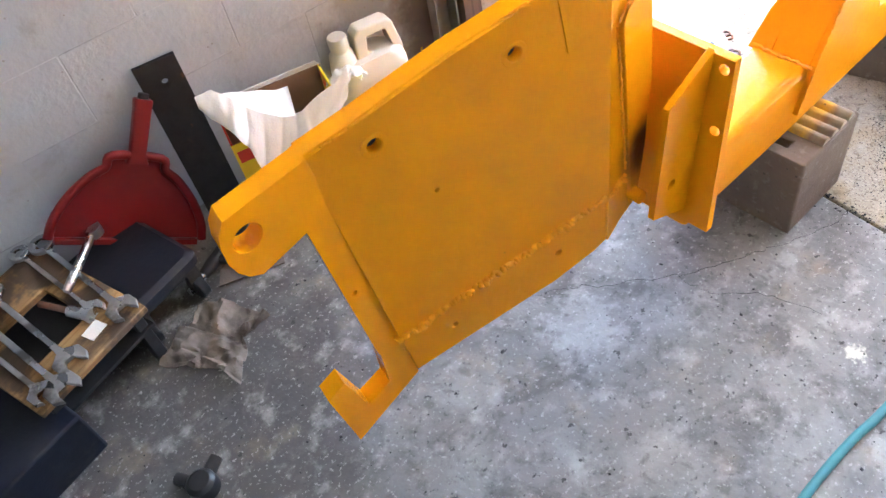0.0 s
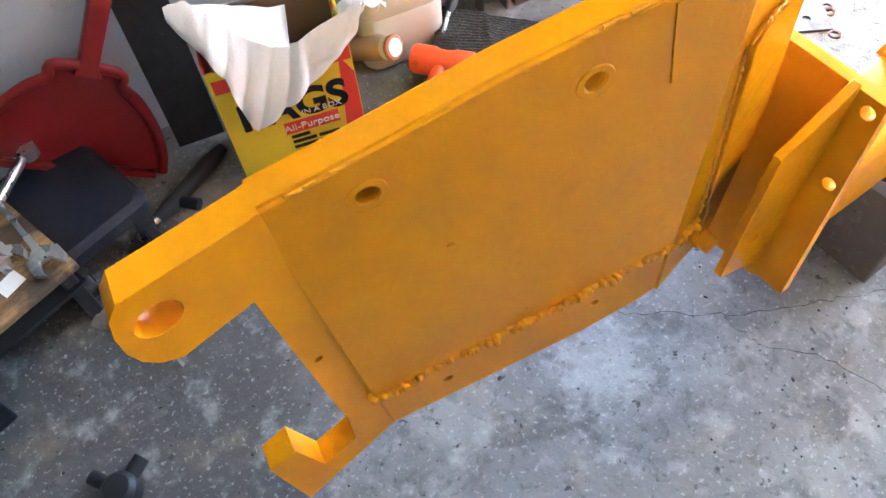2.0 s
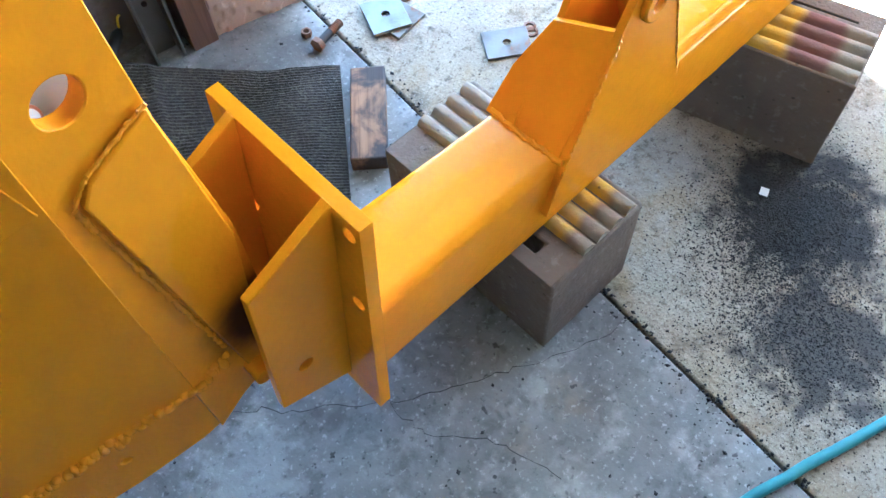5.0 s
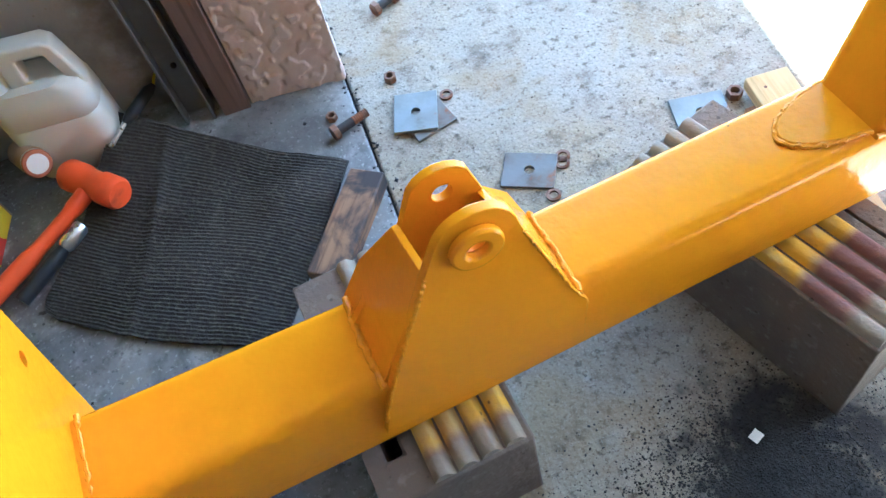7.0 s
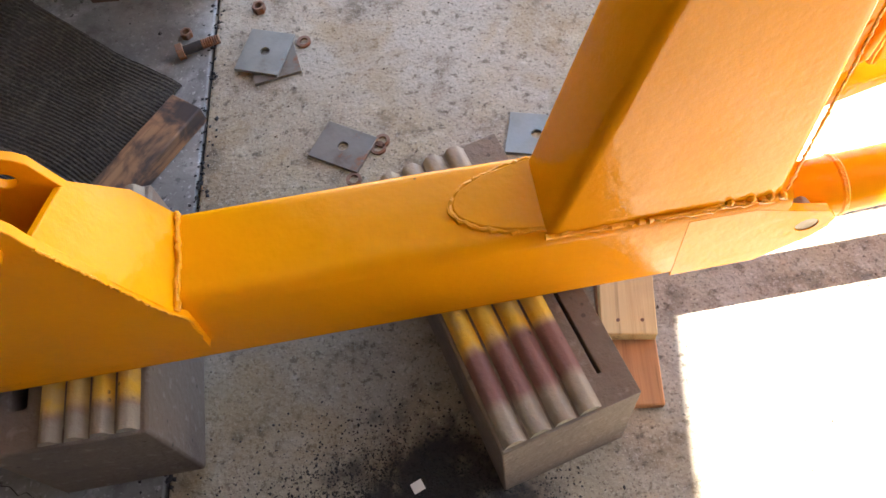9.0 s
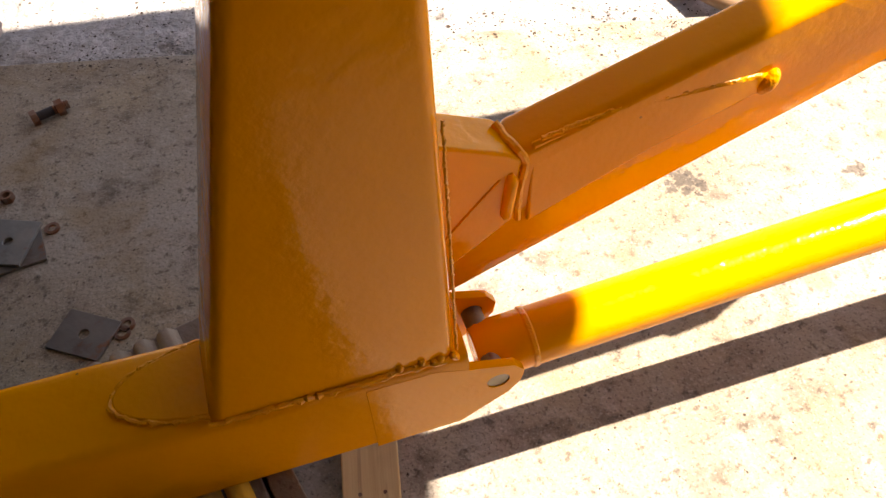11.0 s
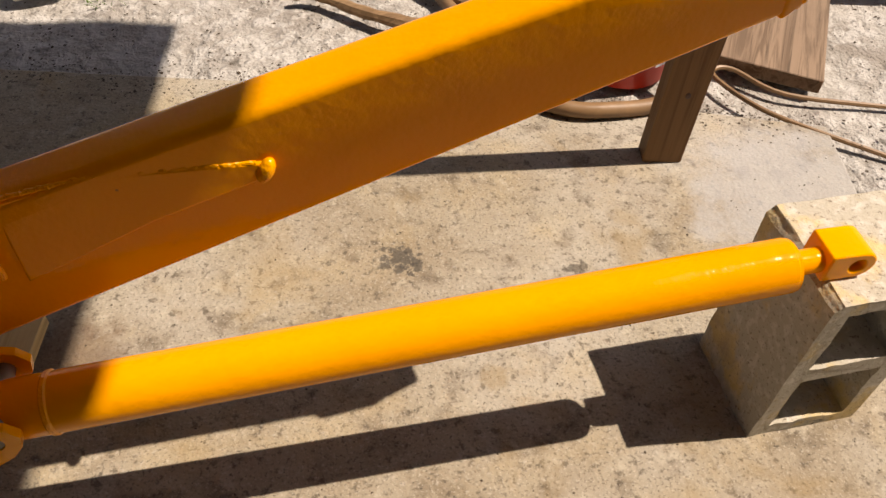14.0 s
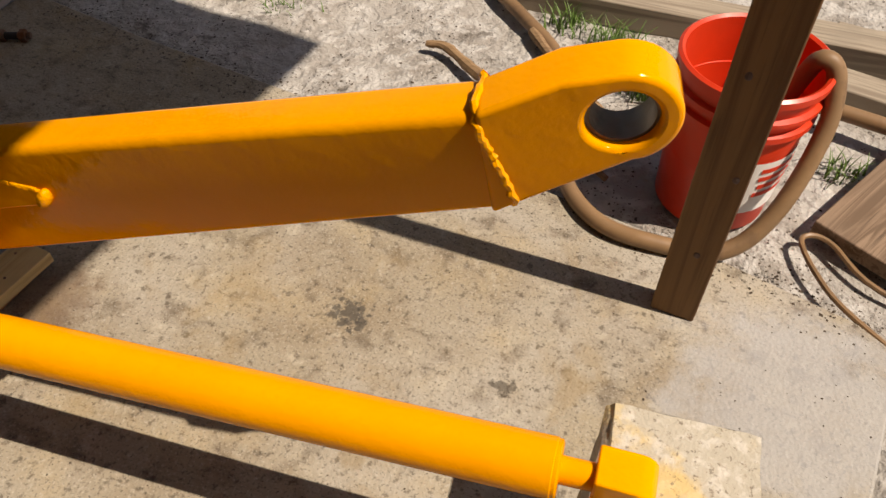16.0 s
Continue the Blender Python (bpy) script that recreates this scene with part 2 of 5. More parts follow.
def make_ribbed_top(yellow, red0, stop):
    """Ribbed block top with old yellow and red overspray beside the frame."""
    s = Shader("oversprayed_ribs", (0.30, 0.265, 0.21), 0.9)
    s.layer((0.24, 0.20, 0.16), 9, 0.45, 0.65, 0.7)
    sep = s.node("ShaderNodeSeparateXYZ")
    s.link(s.vec, sep.inputs[0])
    y = s.math("ADD", sep.outputs[1], s.math("MULTIPLY", s.math("SUBTRACT", s.noise(12, 3.0), 0.5), 0.03))
    red = s.math("MULTIPLY", s.ramp(y, red0, red0 + 0.02, 0, 1), s.ramp(y, yellow, yellow + 0.02, 1, 0))
    s.blend(s.math("MULTIPLY", red, 0.7), (0.17, 0.05, 0.055))
    band = s.math("MULTIPLY", s.ramp(y, yellow, yellow + 0.025, 0, 1), s.ramp(y, stop, stop + 0.06, 1, 0))
    s.blend(s.math("MULTIPLY", band, s.ramp(s.noise(20, 3.0), 0.3, 0.6, 0.55, 0.95)), (0.72, 0.43, 0.03))
    s.specks((0.06, 0.05, 0.04), 50, 0.2, 0.52, 0.7)
    s.relief(s.noise(80, 4.0), 0.8)
    return s.done(0.003)


def make_cinder():
    s = Shader("cinder_block", (0.42, 0.385, 0.315), 0.95)
    s.layer((0.56, 0.53, 0.47), 50, 0.48, 0.64, 0.7)
    s.layer((0.25, 0.20, 0.15), 75, 0.60, 0.7, 0.6)
    s.layer((0.62, 0.43, 0.12), 9, 0.48, 0.64, 0.6)
    s.layer((0.12, 0.095, 0.07), 150, 0.58, 0.66, 0.6)
    s.layer((0.30, 0.24, 0.18), 6, 0.55, 0.7, 0.6)
    s.relief(s.noise(130, 4.0), 0.8)
    return s.done(0.003)


def make_mat():
    s = Shader("ribbed_mat", (0.036, 0.033, 0.029), 0.95)
    s.layer((0.05, 0.046, 0.042), 5, 0.45, 0.65, 0.8)
    s.layer((0.085, 0.076, 0.062), 110, 0.48, 0.62, 0.7)
    s.layer((0.12, 0.11, 0.095), 16, 0.58, 0.72, 0.4, 10.0)
    s.layer((0.05, 0.048, 0.045), 9, 0.58, 0.7, 0.6)
    s.relief(s.noise(150, 3.0), 1.4)
    return s.done(0.003)


def make_steel(name, base, rust=0.5, rough=0.45):
    s = Shader(name, base, rough, 0.45)
    s.layer((0.12, 0.085, 0.06), 14, 0.62 - 0.2 * rust, 0.8 - 0.2 * rust, 0.8)
    s.layer((0.22, 0.09, 0.04), 30, 0.7 - 0.22 * rust, 0.82 - 0.22 * rust, 0.8)
    s.gloss(20, rough - 0.1, rough + 0.25)
    s.relief(s.noise(60, 3.0), 0.3)
    return s.done(0.003)


PAINT, WELD = make_paint(), make_weld()
DARKSPOT = make_paint("dark_spot_yellow_enamel", (0.822, 0.58, 0.42))
GARAGE, DRIVE, SAND = make_garage_floor(), make_driveway(), make_sand()
WALLP, STUCCO, MATM = make_wall_paint(), make_stucco(), make_mat()
BLOCK, RIBS, CINDER = make_block_concrete(), make_ribbed_top(0.035, 0.03, 0.21), make_cinder()
RIBS2 = make_ribbed_top(0.125, 0.045, 0.30)
PINE = make_wood("weathered_pine", (0.215, 0.118, 0.05), (0.125, 0.062, 0.026), 2, 6)
BOARD = make_wood("grey_brown_board", (0.24, 0.165, 0.11), (0.11, 0.07, 0.042), 0, 12)
OLDWOOD = make_wood("old_timber", (0.33, 0.28, 0.215), (0.19, 0.15, 0.11), 0, 8)
BURNT = make_wood("scorched_wood", (0.30, 0.17, 0.09), (0.17, 0.09, 0.05), 1, 9, (0.03, 0.03, 0.035))
PALE = make_wood("pale_lumber", (0.55, 0.40, 0.19), (0.42, 0.28, 0.11), 1, 7)
ORANGEWOOD = make_wood("stained_lumber", (0.42, 0.20, 0.08), (0.26, 0.11, 0.05), 1, 7)
JAMB = make_wood("brown_jamb", (0.13, 0.085, 0.07), (0.07, 0.045, 0.04), 2, 8)
TRAYWOOD = make_wood("tray_wood", (0.40, 0.25, 0.11), (0.22, 0.12, 0.05), 0, 9, (0.06, 0.045, 0.035))
PLATE = make_steel("grey_steel_plate", (0.225, 0.23, 0.215), 0.15)
PLATE2 = make_steel("browned_steel_plate", (0.17, 0.155, 0.135), 0.45)
RUST = make_steel("rusty_steel", (0.22, 0.13, 0.09), 0.95, 0.65)
DARKSTEEL = make_steel("dark_steel", (0.04, 0.037, 0.037), 0.2, 0.5)
BARE = make_steel("bare_steel", (0.24, 0.20, 0.15), 0.5, 0.45)
CHROME = plain("tool_chrome", (0.55, 0.56, 0.58), 0.3, 0.95, 25, 0.15, 0.1, 0, (0.12, 0.11, 0.10))
TRACKM = plain("galvanised_track", (0.20, 0.20, 0.20), 0.5, 0.6, 20, 0.25, 0.2, 0, (0.08, 0.07, 0.06))
REDP = plain("red_plastic", (0.155, 0.004, 0.005), 0.42, 0, 20, 0.15, 0.1, 0, (0.10, 0.008, 0.008))
ORANGEP = plain("orange_rubber", (0.85, 0.10, 0.02), 0.45, 0, 25, 0.12, 0.1, 0, (0.4, 0.05, 0.02))
BUCKETM = plain("orange_red_plastic", (0.66, 0.042, 0.012), 0.38, 0, 12, 0.12, 0.1, 0, (0.5, 0.06, 0.03))
JUGM = plain("milky_plastic", (0.66, 0.64, 0.585), 0.42, 0, 10, 0.08, 0.08, 0, (0.52, 0.47, 0.38))
WHITEP = plain("white_plastic", (0.74, 0.71, 0.66), 0.5, 0, 14, 0.08, 0.1, 0, (0.5, 0.45, 0.38))
DULLORANGE = plain("dull_orange_plastic", (0.40, 0.13, 0.06), 0.5, 0, 20, 0.15, 0.1)
TANP = plain("tan_plastic", (0.42, 0.28, 0.17), 0.5, 0, 20, 0.15, 0.1)
PAPER = plain("white_rag_paper", (0.84, 0.84, 0.835), 0.9, 0, 60, 0.02, 0.3)
BOXY = plain("yellow_card", (0.83, 0.60, 0.02), 0.55, 0, 25, 0.08, 0.1)
BOXR = plain("red_card", (0.66, 0.05, 0.03), 0.55, 0, 25, 0.1, 0.1)
BOXI = plain("brown_card", (0.28, 0.17, 0.10), 0.9, 0, 25, 0.15, 0.2)
CARDW = plain("white_card", (0.72, 0.71, 0.67), 0.7, 0, 25, 0.08, 0.1)
INK = plain("black_ink", (0.015, 0.015, 0.02), 0.6, 0, 30, 0.1, 0.05)
INKW = plain("white_ink", (0.8, 0.78, 0.75), 0.6, 0, 30, 0.05, 0.05)
BLACKP = plain("black_plastic", (0.018, 0.018, 0.02), 0.45, 0, 25, 0.25, 0.15)
NAVY = plain("navy_vinyl", (0.010, 0.012, 0.022), 0.5, 0, 20, 0.3, 0.3, 0, (0.035, 0.033, 0.031))
RAGM = plain("dirty_rag", (0.17, 0.145, 0.125), 0.95, 0, 34, 0.5, 0.6, 0, (0.05, 0.034, 0.026))
HOSEM = plain("tan_hose", (0.23, 0.14, 0.072), 0.4, 0, 22, 0.2, 0.1, 0, (0.15, 0.09, 0.05))
CORDM = plain("teal_cord", (0.07, 0.24, 0.27), 0.5, 0, 25, 0.15, 0.1)
STICKM = make_wood("dry_branch", (0.30, 0.19, 0.10), (0.17, 0.10, 0.05), 0, 12)
GRASSM = plain("grass_blade", (0.09, 0.16, 0.03), 0.6, 0, 15, 0.4, 0.05)
PEBBLE = plain("pebble", (0.48, 0.46, 0.43), 0.9, 0, 30, 0.3, 0.4)
DEBRIS = plain("dark_debris", (0.07, 0.052, 0.036), 0.9, 0, 30, 0.3, 0.4)
GRIT = plain("black_grit", (0.03, 0.03, 0.031), 0.9, 0, 40, 0.3, 0.4)
CEIL = plain("white_ceiling", (0.34, 0.34, 0.33), 0.9, 0, 12, 0.08, 0.2)


# ---- mesh helpers: all take plan units ----
def link_mesh(name, bm, material, bevel=0.0, smooth=True, segments=2):
    bmesh.ops.recalc_face_normals(bm, faces=bm.faces)
    bmesh.ops.scale(bm, vec=(K, K, K), verts=bm.verts)
    me = bpy.data.meshes.new(name)
    bm.to_mesh(me)
    bm.free()
    for m in material if isinstance(material, (list, tuple)) else [material]:
        me.materials.append(m)
    if smooth:
        me.polygons.foreach_set("use_smooth", [True] * len(me.polygons))
        me.set_sharp_from_angle(angle=radians(38))
    ob = new(name, me)
    if bevel:
        b = ob.modifiers.new("worn_edge", "BEVEL")
        b.width, b.segments, b.limit_method, b.angle_limit = bevel * K, segments, "ANGLE", radians(35)
        b.harden_normals = False
    return ob


def thing(name, x, y, z, label, category, turn=0.0, group="", kind=""):
    ob = new(name)
    ob.empty_display_size = 0.05
    ob.matrix_world = pose(x * K, y * K, z * K, 0, 0, turn)
    return tagged(ob, label, category, group, kind)


def part(name, bm, material, parent, label="", bevel=0.0, smooth=True, segments=2):
    ob = link_mesh(name, bm, material, bevel, smooth, segments)
    ob.parent = parent
    if label:
        ob["label"] = label
    return ob


def solo(name, bm, material, x, y, z, label, category, turn=0.0, group="", kind="", bevel=0.0, smooth=True, tilt=(0, 0)):
    ob = link_mesh(name, bm, material, bevel, smooth)
    ob.matrix_world = pose(x * K, y * K, z * K, tilt[0], tilt[1], turn)
    return tagged(ob, label, category, group, kind)


def box(x0, x1, y0, y1, z0, z1, bm=None):
    bm = bm or bmesh.new()
    m = Matrix.Translation(((x0 + x1) / 2, (y0 + y1) / 2, (z0 + z1) / 2)) @ Matrix.Diagonal((x1 - x0, y1 - y0, z1 - z0, 1))
    bmesh.ops.create_cube(bm, size=1.0, matrix=m)
    return bm


def ring_pts(cx, cy, r, n=24, a0=0.0, a1=360.0):
    full = abs(a1 - a0) >= 360
    return [(cx + r * math.cos(radians(a0 + (a1 - a0) * i / (n if full else n - 1))), cy + r * math.sin(radians(a0 + (a1 - a0) * i / (n if full else n - 1)))) for i in range(n)]


def sheet(outline, holes, place, back, bm=None):
    """A plate: a 2D outline with holes, set into space by place(u, v), thickened along the vector back."""
    bm = bm or bmesh.new()
    edges = []
    for loop in (outline, *holes):
        vs = [bm.verts.new(place(u, v)) for u, v in loop]
        edges += [bm.edges.new((vs[i], vs[(i + 1) % len(vs)])) for i in range(len(vs))]
    faces = [f for f in bmesh.ops.triangle_fill(bm, use_beauty=True, use_dissolve=False, edges=edges)["geom"] if isinstance(f, bmesh.types.BMFace)]
    geom = bmesh.ops.extrude_face_region(bm, geom=faces)["geom"]
    bmesh.ops.translate(bm, vec=back, verts=[v for v in geom if isinstance(v, bmesh.types.BMVert)])
    bmesh.ops.dissolve_limit(bm, angle_limit=0.01, verts=bm.verts, edges=bm.edges)
    return bm


def loft(rings, bm=None, cap=True):
    """Skin over a row of closed rings that have the same number of points."""
    bm = bm or bmesh.new()
    rows = [[bm.verts.new(p) for p in r] for r in rings]
    n = len(rows[0])
    for a, b in zip(rows, rows[1:]):
        for i in range(n):
            bm.faces.new((a[i], a[(i + 1) % n], b[(i + 1) % n], b[i]))
    if cap:
        bm.faces.new(rows[0][::-1])
        bm.faces.new(rows[-1])
    return bm


def tube(points, radius, n=12, bm=None, cap=True):
    """A round bar along a row of points; radius: one number or one for each point."""
    pts = [Vector(p) for p in points]
    rads = radius if isinstance(radius, (list, tuple)) else [radius] * len(pts)
    rings = []
    side = None
    for i, p in enumerate(pts):
        d = (pts[min(i + 1, len(pts) - 1)] - pts[max(i - 1, 0)]).normalized()
        if side is None:
            side = d.orthogonal().normalized()
        side = (side - d * side.dot(d)).normalized()
        up = d.cross(side)
        rings.append([p + rads[i] * (math.cos(2 * math.pi * k / n) * side + math.sin(2 * math.pi * k / n) * up) for k in range(n)])
    return loft(rings, bm, cap)


def spline(points, steps=8):
    """Points along a smooth curve through the given ones."""
    p = [Vector(q) for q in points]
    p = [2 * p[0] - p[1], *p, 2 * p[-1] - p[-2]]
    out = []
    for i in range(1, len(p) - 2):
        for k in range(steps):
            t = k / steps
            a, b, c, d = p[i - 1], p[i], p[i + 1], p[i + 2]
            out.append(0.5 * (2 * b + (c - a) * t + (2 * a - 5 * b + 4 * c - d) * t * t + (3 * b - 3 * c + d - a) * t ** 3))
    return out + [p[-2]]


def bead(points, radius, seed=0, bm=None, lumps=(0.6, 0.75, 0.85, 0.95), ripples=False):
    """A weld bead: an uneven ridge along a row of points."""
    rng = random.Random(seed)
    path = []
    for a, b in zip(points, points[1:]):
        a, b = Vector(a), Vector(b)
        n = max(2, int((b - a).length / (radius * 1.1)))
        path += [a.lerp(b, i / n) for i in range(n)]
    path.append(Vector(points[-1]))
    path = [p + Vector([rng.uniform(-1, 1) * radius * 0.3 for _ in range(3)]) for p in path]
    if ripples:
        bm = bmesh.new()
        for p in path:
            for _ in range(2):
                m = Matrix.Translation(p + Vector([rng.uniform(-0.6, 0.6) * radius for _ in range(3)])) @ Matrix.Diagonal((*[rng.uniform(0.55, 1.15) for _ in range(3)], 1))
                bmesh.ops.create_icosphere(bm, subdivisions=2, radius=radius, matrix=m)
        for fc in bm.faces:
            fc.smooth = True
        return bm
    return tube(path, [radius * rng.choice(lumps) for _ in path], 8, bm)


def lathe(profile, n=32, bm=None, cap=False):
    """A turned body from (radius, z) pairs."""
    return loft([[(r * math.cos(2 * math.pi * k / n), r * math.sin(2 * math.pi * k / n), z) for k in range(n)] for r, z in profile], bm, cap)


def roundrect(w, d, r, n=4):
    pts = []
    for cx, cy, a in ((w / 2 - r, d / 2 - r, 0), (-w / 2 + r, d / 2 - r, 90), (-w / 2 + r, -d / 2 + r, 180), (w / 2 - r, -d / 2 + r, 270)):
        pts += [(cx + r * math.cos(radians(a + 90 * i / n)), cy + r * math.sin(radians(a + 90 * i / n))) for i in range(n + 1)]
    return pts


def roughen(bm, amount, scale, seed=0):
    for v in bm.verts:
        v.co += noise.noise_vector(v.co * scale + Vector((seed, seed * 1.7, 0))) * amount


def words(text, size, material, parent, m, name="lettering", depth=0.0008, label="", shear=0.0, squash=1.0, bold=0.0):
    cu = bpy.data.curves.new(name, "FONT")
    cu.body, cu.size, cu.extrude, cu.shear = text, size * K, depth * K, shear
    cu.align_x, cu.align_y, cu.offset = "CENTER", "CENTER", bold * K
    tmp = new("tmp", cu)
    bpy.context.view_layer.update()
    me = bpy.data.meshes.new_from_object(tmp.evaluated_get(bpy.context.evaluated_depsgraph_get()))
    bpy.data.objects.remove(tmp)
    bpy.data.curves.remove(cu)
    me.materials.clear()
    me.materials.append(material)
    ob = new(name, me)
    ob.parent = parent
    mm = m.copy()
    mm.translation *= K
    ob.matrix_local = mm @ Matrix.Diagonal((1, squash, 1, 1))
    if label:
        ob["label"] = label
    return ob


# ---- the large structure ----
def joint_x(y):
    return 1.238 + 0.105 * y


def slab_back(x):
    return 1.975 - 0.233 * x


def wall_y(x):
    return 1.585 - 0.12 * x


def prism(poly, z0, z1):
    return sheet(poly, [], lambda u, v: (u, v, z1), (0, 0, z0 - z1))


bm = bmesh.new()
N = 90
for i in range(N + 1):
    for j in range(N + 1):
        a, b = i / N * 2 - 1, j / N * 2 - 1
        x, y = 2.3 + 3.2 * a + 400 * a ** 9, 1.4 + 3.2 * b + 400 * b ** 9
        lump = 0.012 * noise.noise((x * 5, y * 5, 0)) + 0.018 * noise.noise((x * 1.3, y * 1.3, 3))
        inside = y < slab_back(x) - 0.02 and x < 3.25 + 0.216 * y - 0.02
        bm.verts.new((x, y, -0.09 if inside else -0.028 + lump))
bm.verts.ensure_lookup_table()
for i in range(N):
    for j in range(N):
        k = i * (N + 1) + j
        bm.faces.new((bm.verts[k], bm.verts[k + N + 1], bm.verts[k + N + 2], bm.verts[k + 1]))
solo("ground", bm, SAND, 0, 0, 0, "pale sandy gravel ground with bits of debris beside the slab", "ground", kind="structure")

GAP = 0.0022
bm = prism([(-2.6, -2.6), (joint_x(-2.6) - GAP, -2.6), (joint_x(1.62) - GAP, 1.62), (-2.6, 1.95)], -0.1, 0.0)
solo("floor", bm, GARAGE, 0, 0, 0, "stained grey concrete garage floor slab", "floor", kind="structure", bevel=0.004)
bm = prism([(joint_x(-3.4) + GAP, -3.4), (3.251 + 0.216 * -3.4, -3.4), (3.494, 1.13), (3.2, 1.23), (2.5, 1.408), (1.8, 1.562), (joint_x(1.66) + GAP, 1.66)], -0.1, 0.0)
solo("driveway", bm, DRIVE, 0, 0, 0, "speckled tan concrete driveway slab outside the garage door", "driveway", kind="structure", bevel=0.005)
bm = box(joint_x(-2.6) - 0.02, 1.43, -2.6, 1.6, -0.09, -0.012)
solo("joint_filler", bm, GRIT, 0, 0, 0, "dark dirt filling the slab joint", "joint", kind="structure")

def crack(points, seed):
    rng = random.Random(seed)
    bm = bmesh.new()
    last = None
    pts = spline([(x, y, 0) for x, y in points], 8)
    for p in pts:
        c = p + Vector((rng.gauss(0, 0.0025), rng.gauss(0, 0.0025), 0.0006))
        w = rng.uniform(0.0002, 0.0006)
        pr = (bm.verts.new(c + Vector((w, w, 0))), bm.verts.new(c - Vector((w, w, 0))))
        if last:
            bm.faces.new((last[0], pr[0], pr[1], last[1]))
        last = pr
    solo("crack", bm, GRIT, 0, 0, 0, "thin dark crack in the concrete slab", "crack", kind="structure")


crack([(0.60, 0.80), (0.729, 0.721), (0.81, 0.651), (0.918, 0.56), (0.995, 0.512), (1.092, 0.459), (1.195, 0.408), (1.28, 0.39)], 1)
crack([(0.918, 0.56), (0.93, 0.48), (0.99, 0.40), (1.02, 0.30)], 2)

# painted block wall of the garage, course by course
WANG = math.degrees(math.atan(-0.12))
wall = thing("wall_north", 0, wall_y(0), 0, "dirty white painted concrete block garage wall", "wall", WANG, kind="structure")
part("core", box(-2.7, 1.24, 0.0007, 0.17, 0.0, 2.35), WALLP, wall)
BW, BH, JT = 0.34, 0.168, 0.0018
block_shapes = []
for k in range(4):
    b = box(0, BW - JT, 0, 0.02, 0, BH - JT)
    bmesh.ops.bevel(b, geom=b.edges[:], offset=0.0009, segments=1, affect="EDGES")
    roughen(b, 0.0010, 9, k)
    block_shapes.append(link_mesh("block", b, WALLP))
for row in range(7):
    for c in range(-3, 4):
        x0 = c * BW + (row % 2) * BW / 2 - 0.06
        if x0 + BW > 1.22:
            continue
        src = block_shapes[(row * 3 + c) % 4]
        ob = new("block", src.data)
        ob.parent = wall
        ob.matrix_local = pose(x0 * K, 0, row * BH * K)
for b in block_shapes:
    bpy.data.objects.remove(b)

# far walls out of view, ceiling and the deep porch roof that shades the inside
solo("wall_west", box(-2.75, -2.6, -2.8, 2.1, 0, 2.35), WALLP, 0, 0, 0, "white painted garage end wall", "wall", kind="structure")
solo("wall_south", box(-2.6, 1.30, -1.75, -1.6, 0, 2.35), WALLP, 0, 0, 0, "white painted garage side wall", "wall", kind="structure")
# added wall, never in view: blocks sky and ground bounce behind the camera
solo("wall_light_block", box(1.30, 5.6, -0.60, -0.50, 0, 2.35), JAMB, 0, 0, 0, "dark brown wall added out of view to cut light from the south", "wall", kind="structure")
# also out of view; narrows the door opening up to the added wall
solo("wall_return", box(1.16, 1.29, -1.60, -0.50, 0, 2.35), STUCCO, 0, 0, 0, "brown stucco return beside the door", "wall", kind="structure")
ceil = prism([(-2.75, -1.82), (3.005, -1.82), (3.634, 1.575), (1.50, 1.935), (-2.75, 2.2)], 2.35, 2.43)
solo("ceiling", ceil, CEIL, 0, 0, 0, "plain pale garage ceiling running out as a porch roof", "ceiling", kind="structure")

# stucco front wall whose end forms the pier beside the door
bm = bmesh.new()
PX0, PY0, PX1, PY1 = 1.195, 1.362, 1.378, 1.318
def stucco_face(bm, p0, p1, z1, nx, nz):
    vs = {}
    d = Vector((p1[0] - p0[0], p1[1] - p0[1], 0))
    n = Vector((d.y, -d.x, 0)).normalized()
    for i in range(nx + 1):
        for k in range(nz + 1):
            p = Vector((p0[0], p0[1], 0)) + d * (i / nx) + Vector((0, 0, z1 * k / nz))
            h = noise.noise(p * 34) + 0.6 * noise.noise(p * 70 + Vector((3, 1, 7))) + 0.3 * noise.noise(p * 15)
            h = 0.85 * max(0.0, min(1.0, h * 7.0 + 0.3)) + 0.15 * noise.noise(p * 60)
            if i in (0, nx):
                h = 0
            vs[i, k] = bm.verts.new(p + n * 0.0042 * h)
    for i in range(nx):
        for k in range(nz):
            bm.faces.new((vs[i, k], vs[i + 1, k], vs[i + 1, k + 1], vs[i, k + 1]))
stucco_face(bm, (PX0, PY0), (PX1, PY1), 1.0, 70, 330)
stucco_face(bm, (PX1, PY1), (1.425, 1.80), 1.0, 60, 120)
front = thing("wall_front", 0, 0, 0, "rough brown stucco pier beside the garage door", "wall", kind="structure")
part("stucco", bm, STUCCO, front)
part("core", sheet([(PX0 + 0.002, PY0 + 0.006), (PX1 - 0.004, PY1 + 0.004), (1.42, 1.80), (1.24, 1.80)], [], lambda u, v: (u, v, 2.35), (0, 0, -2.35)), STUCCO, front)

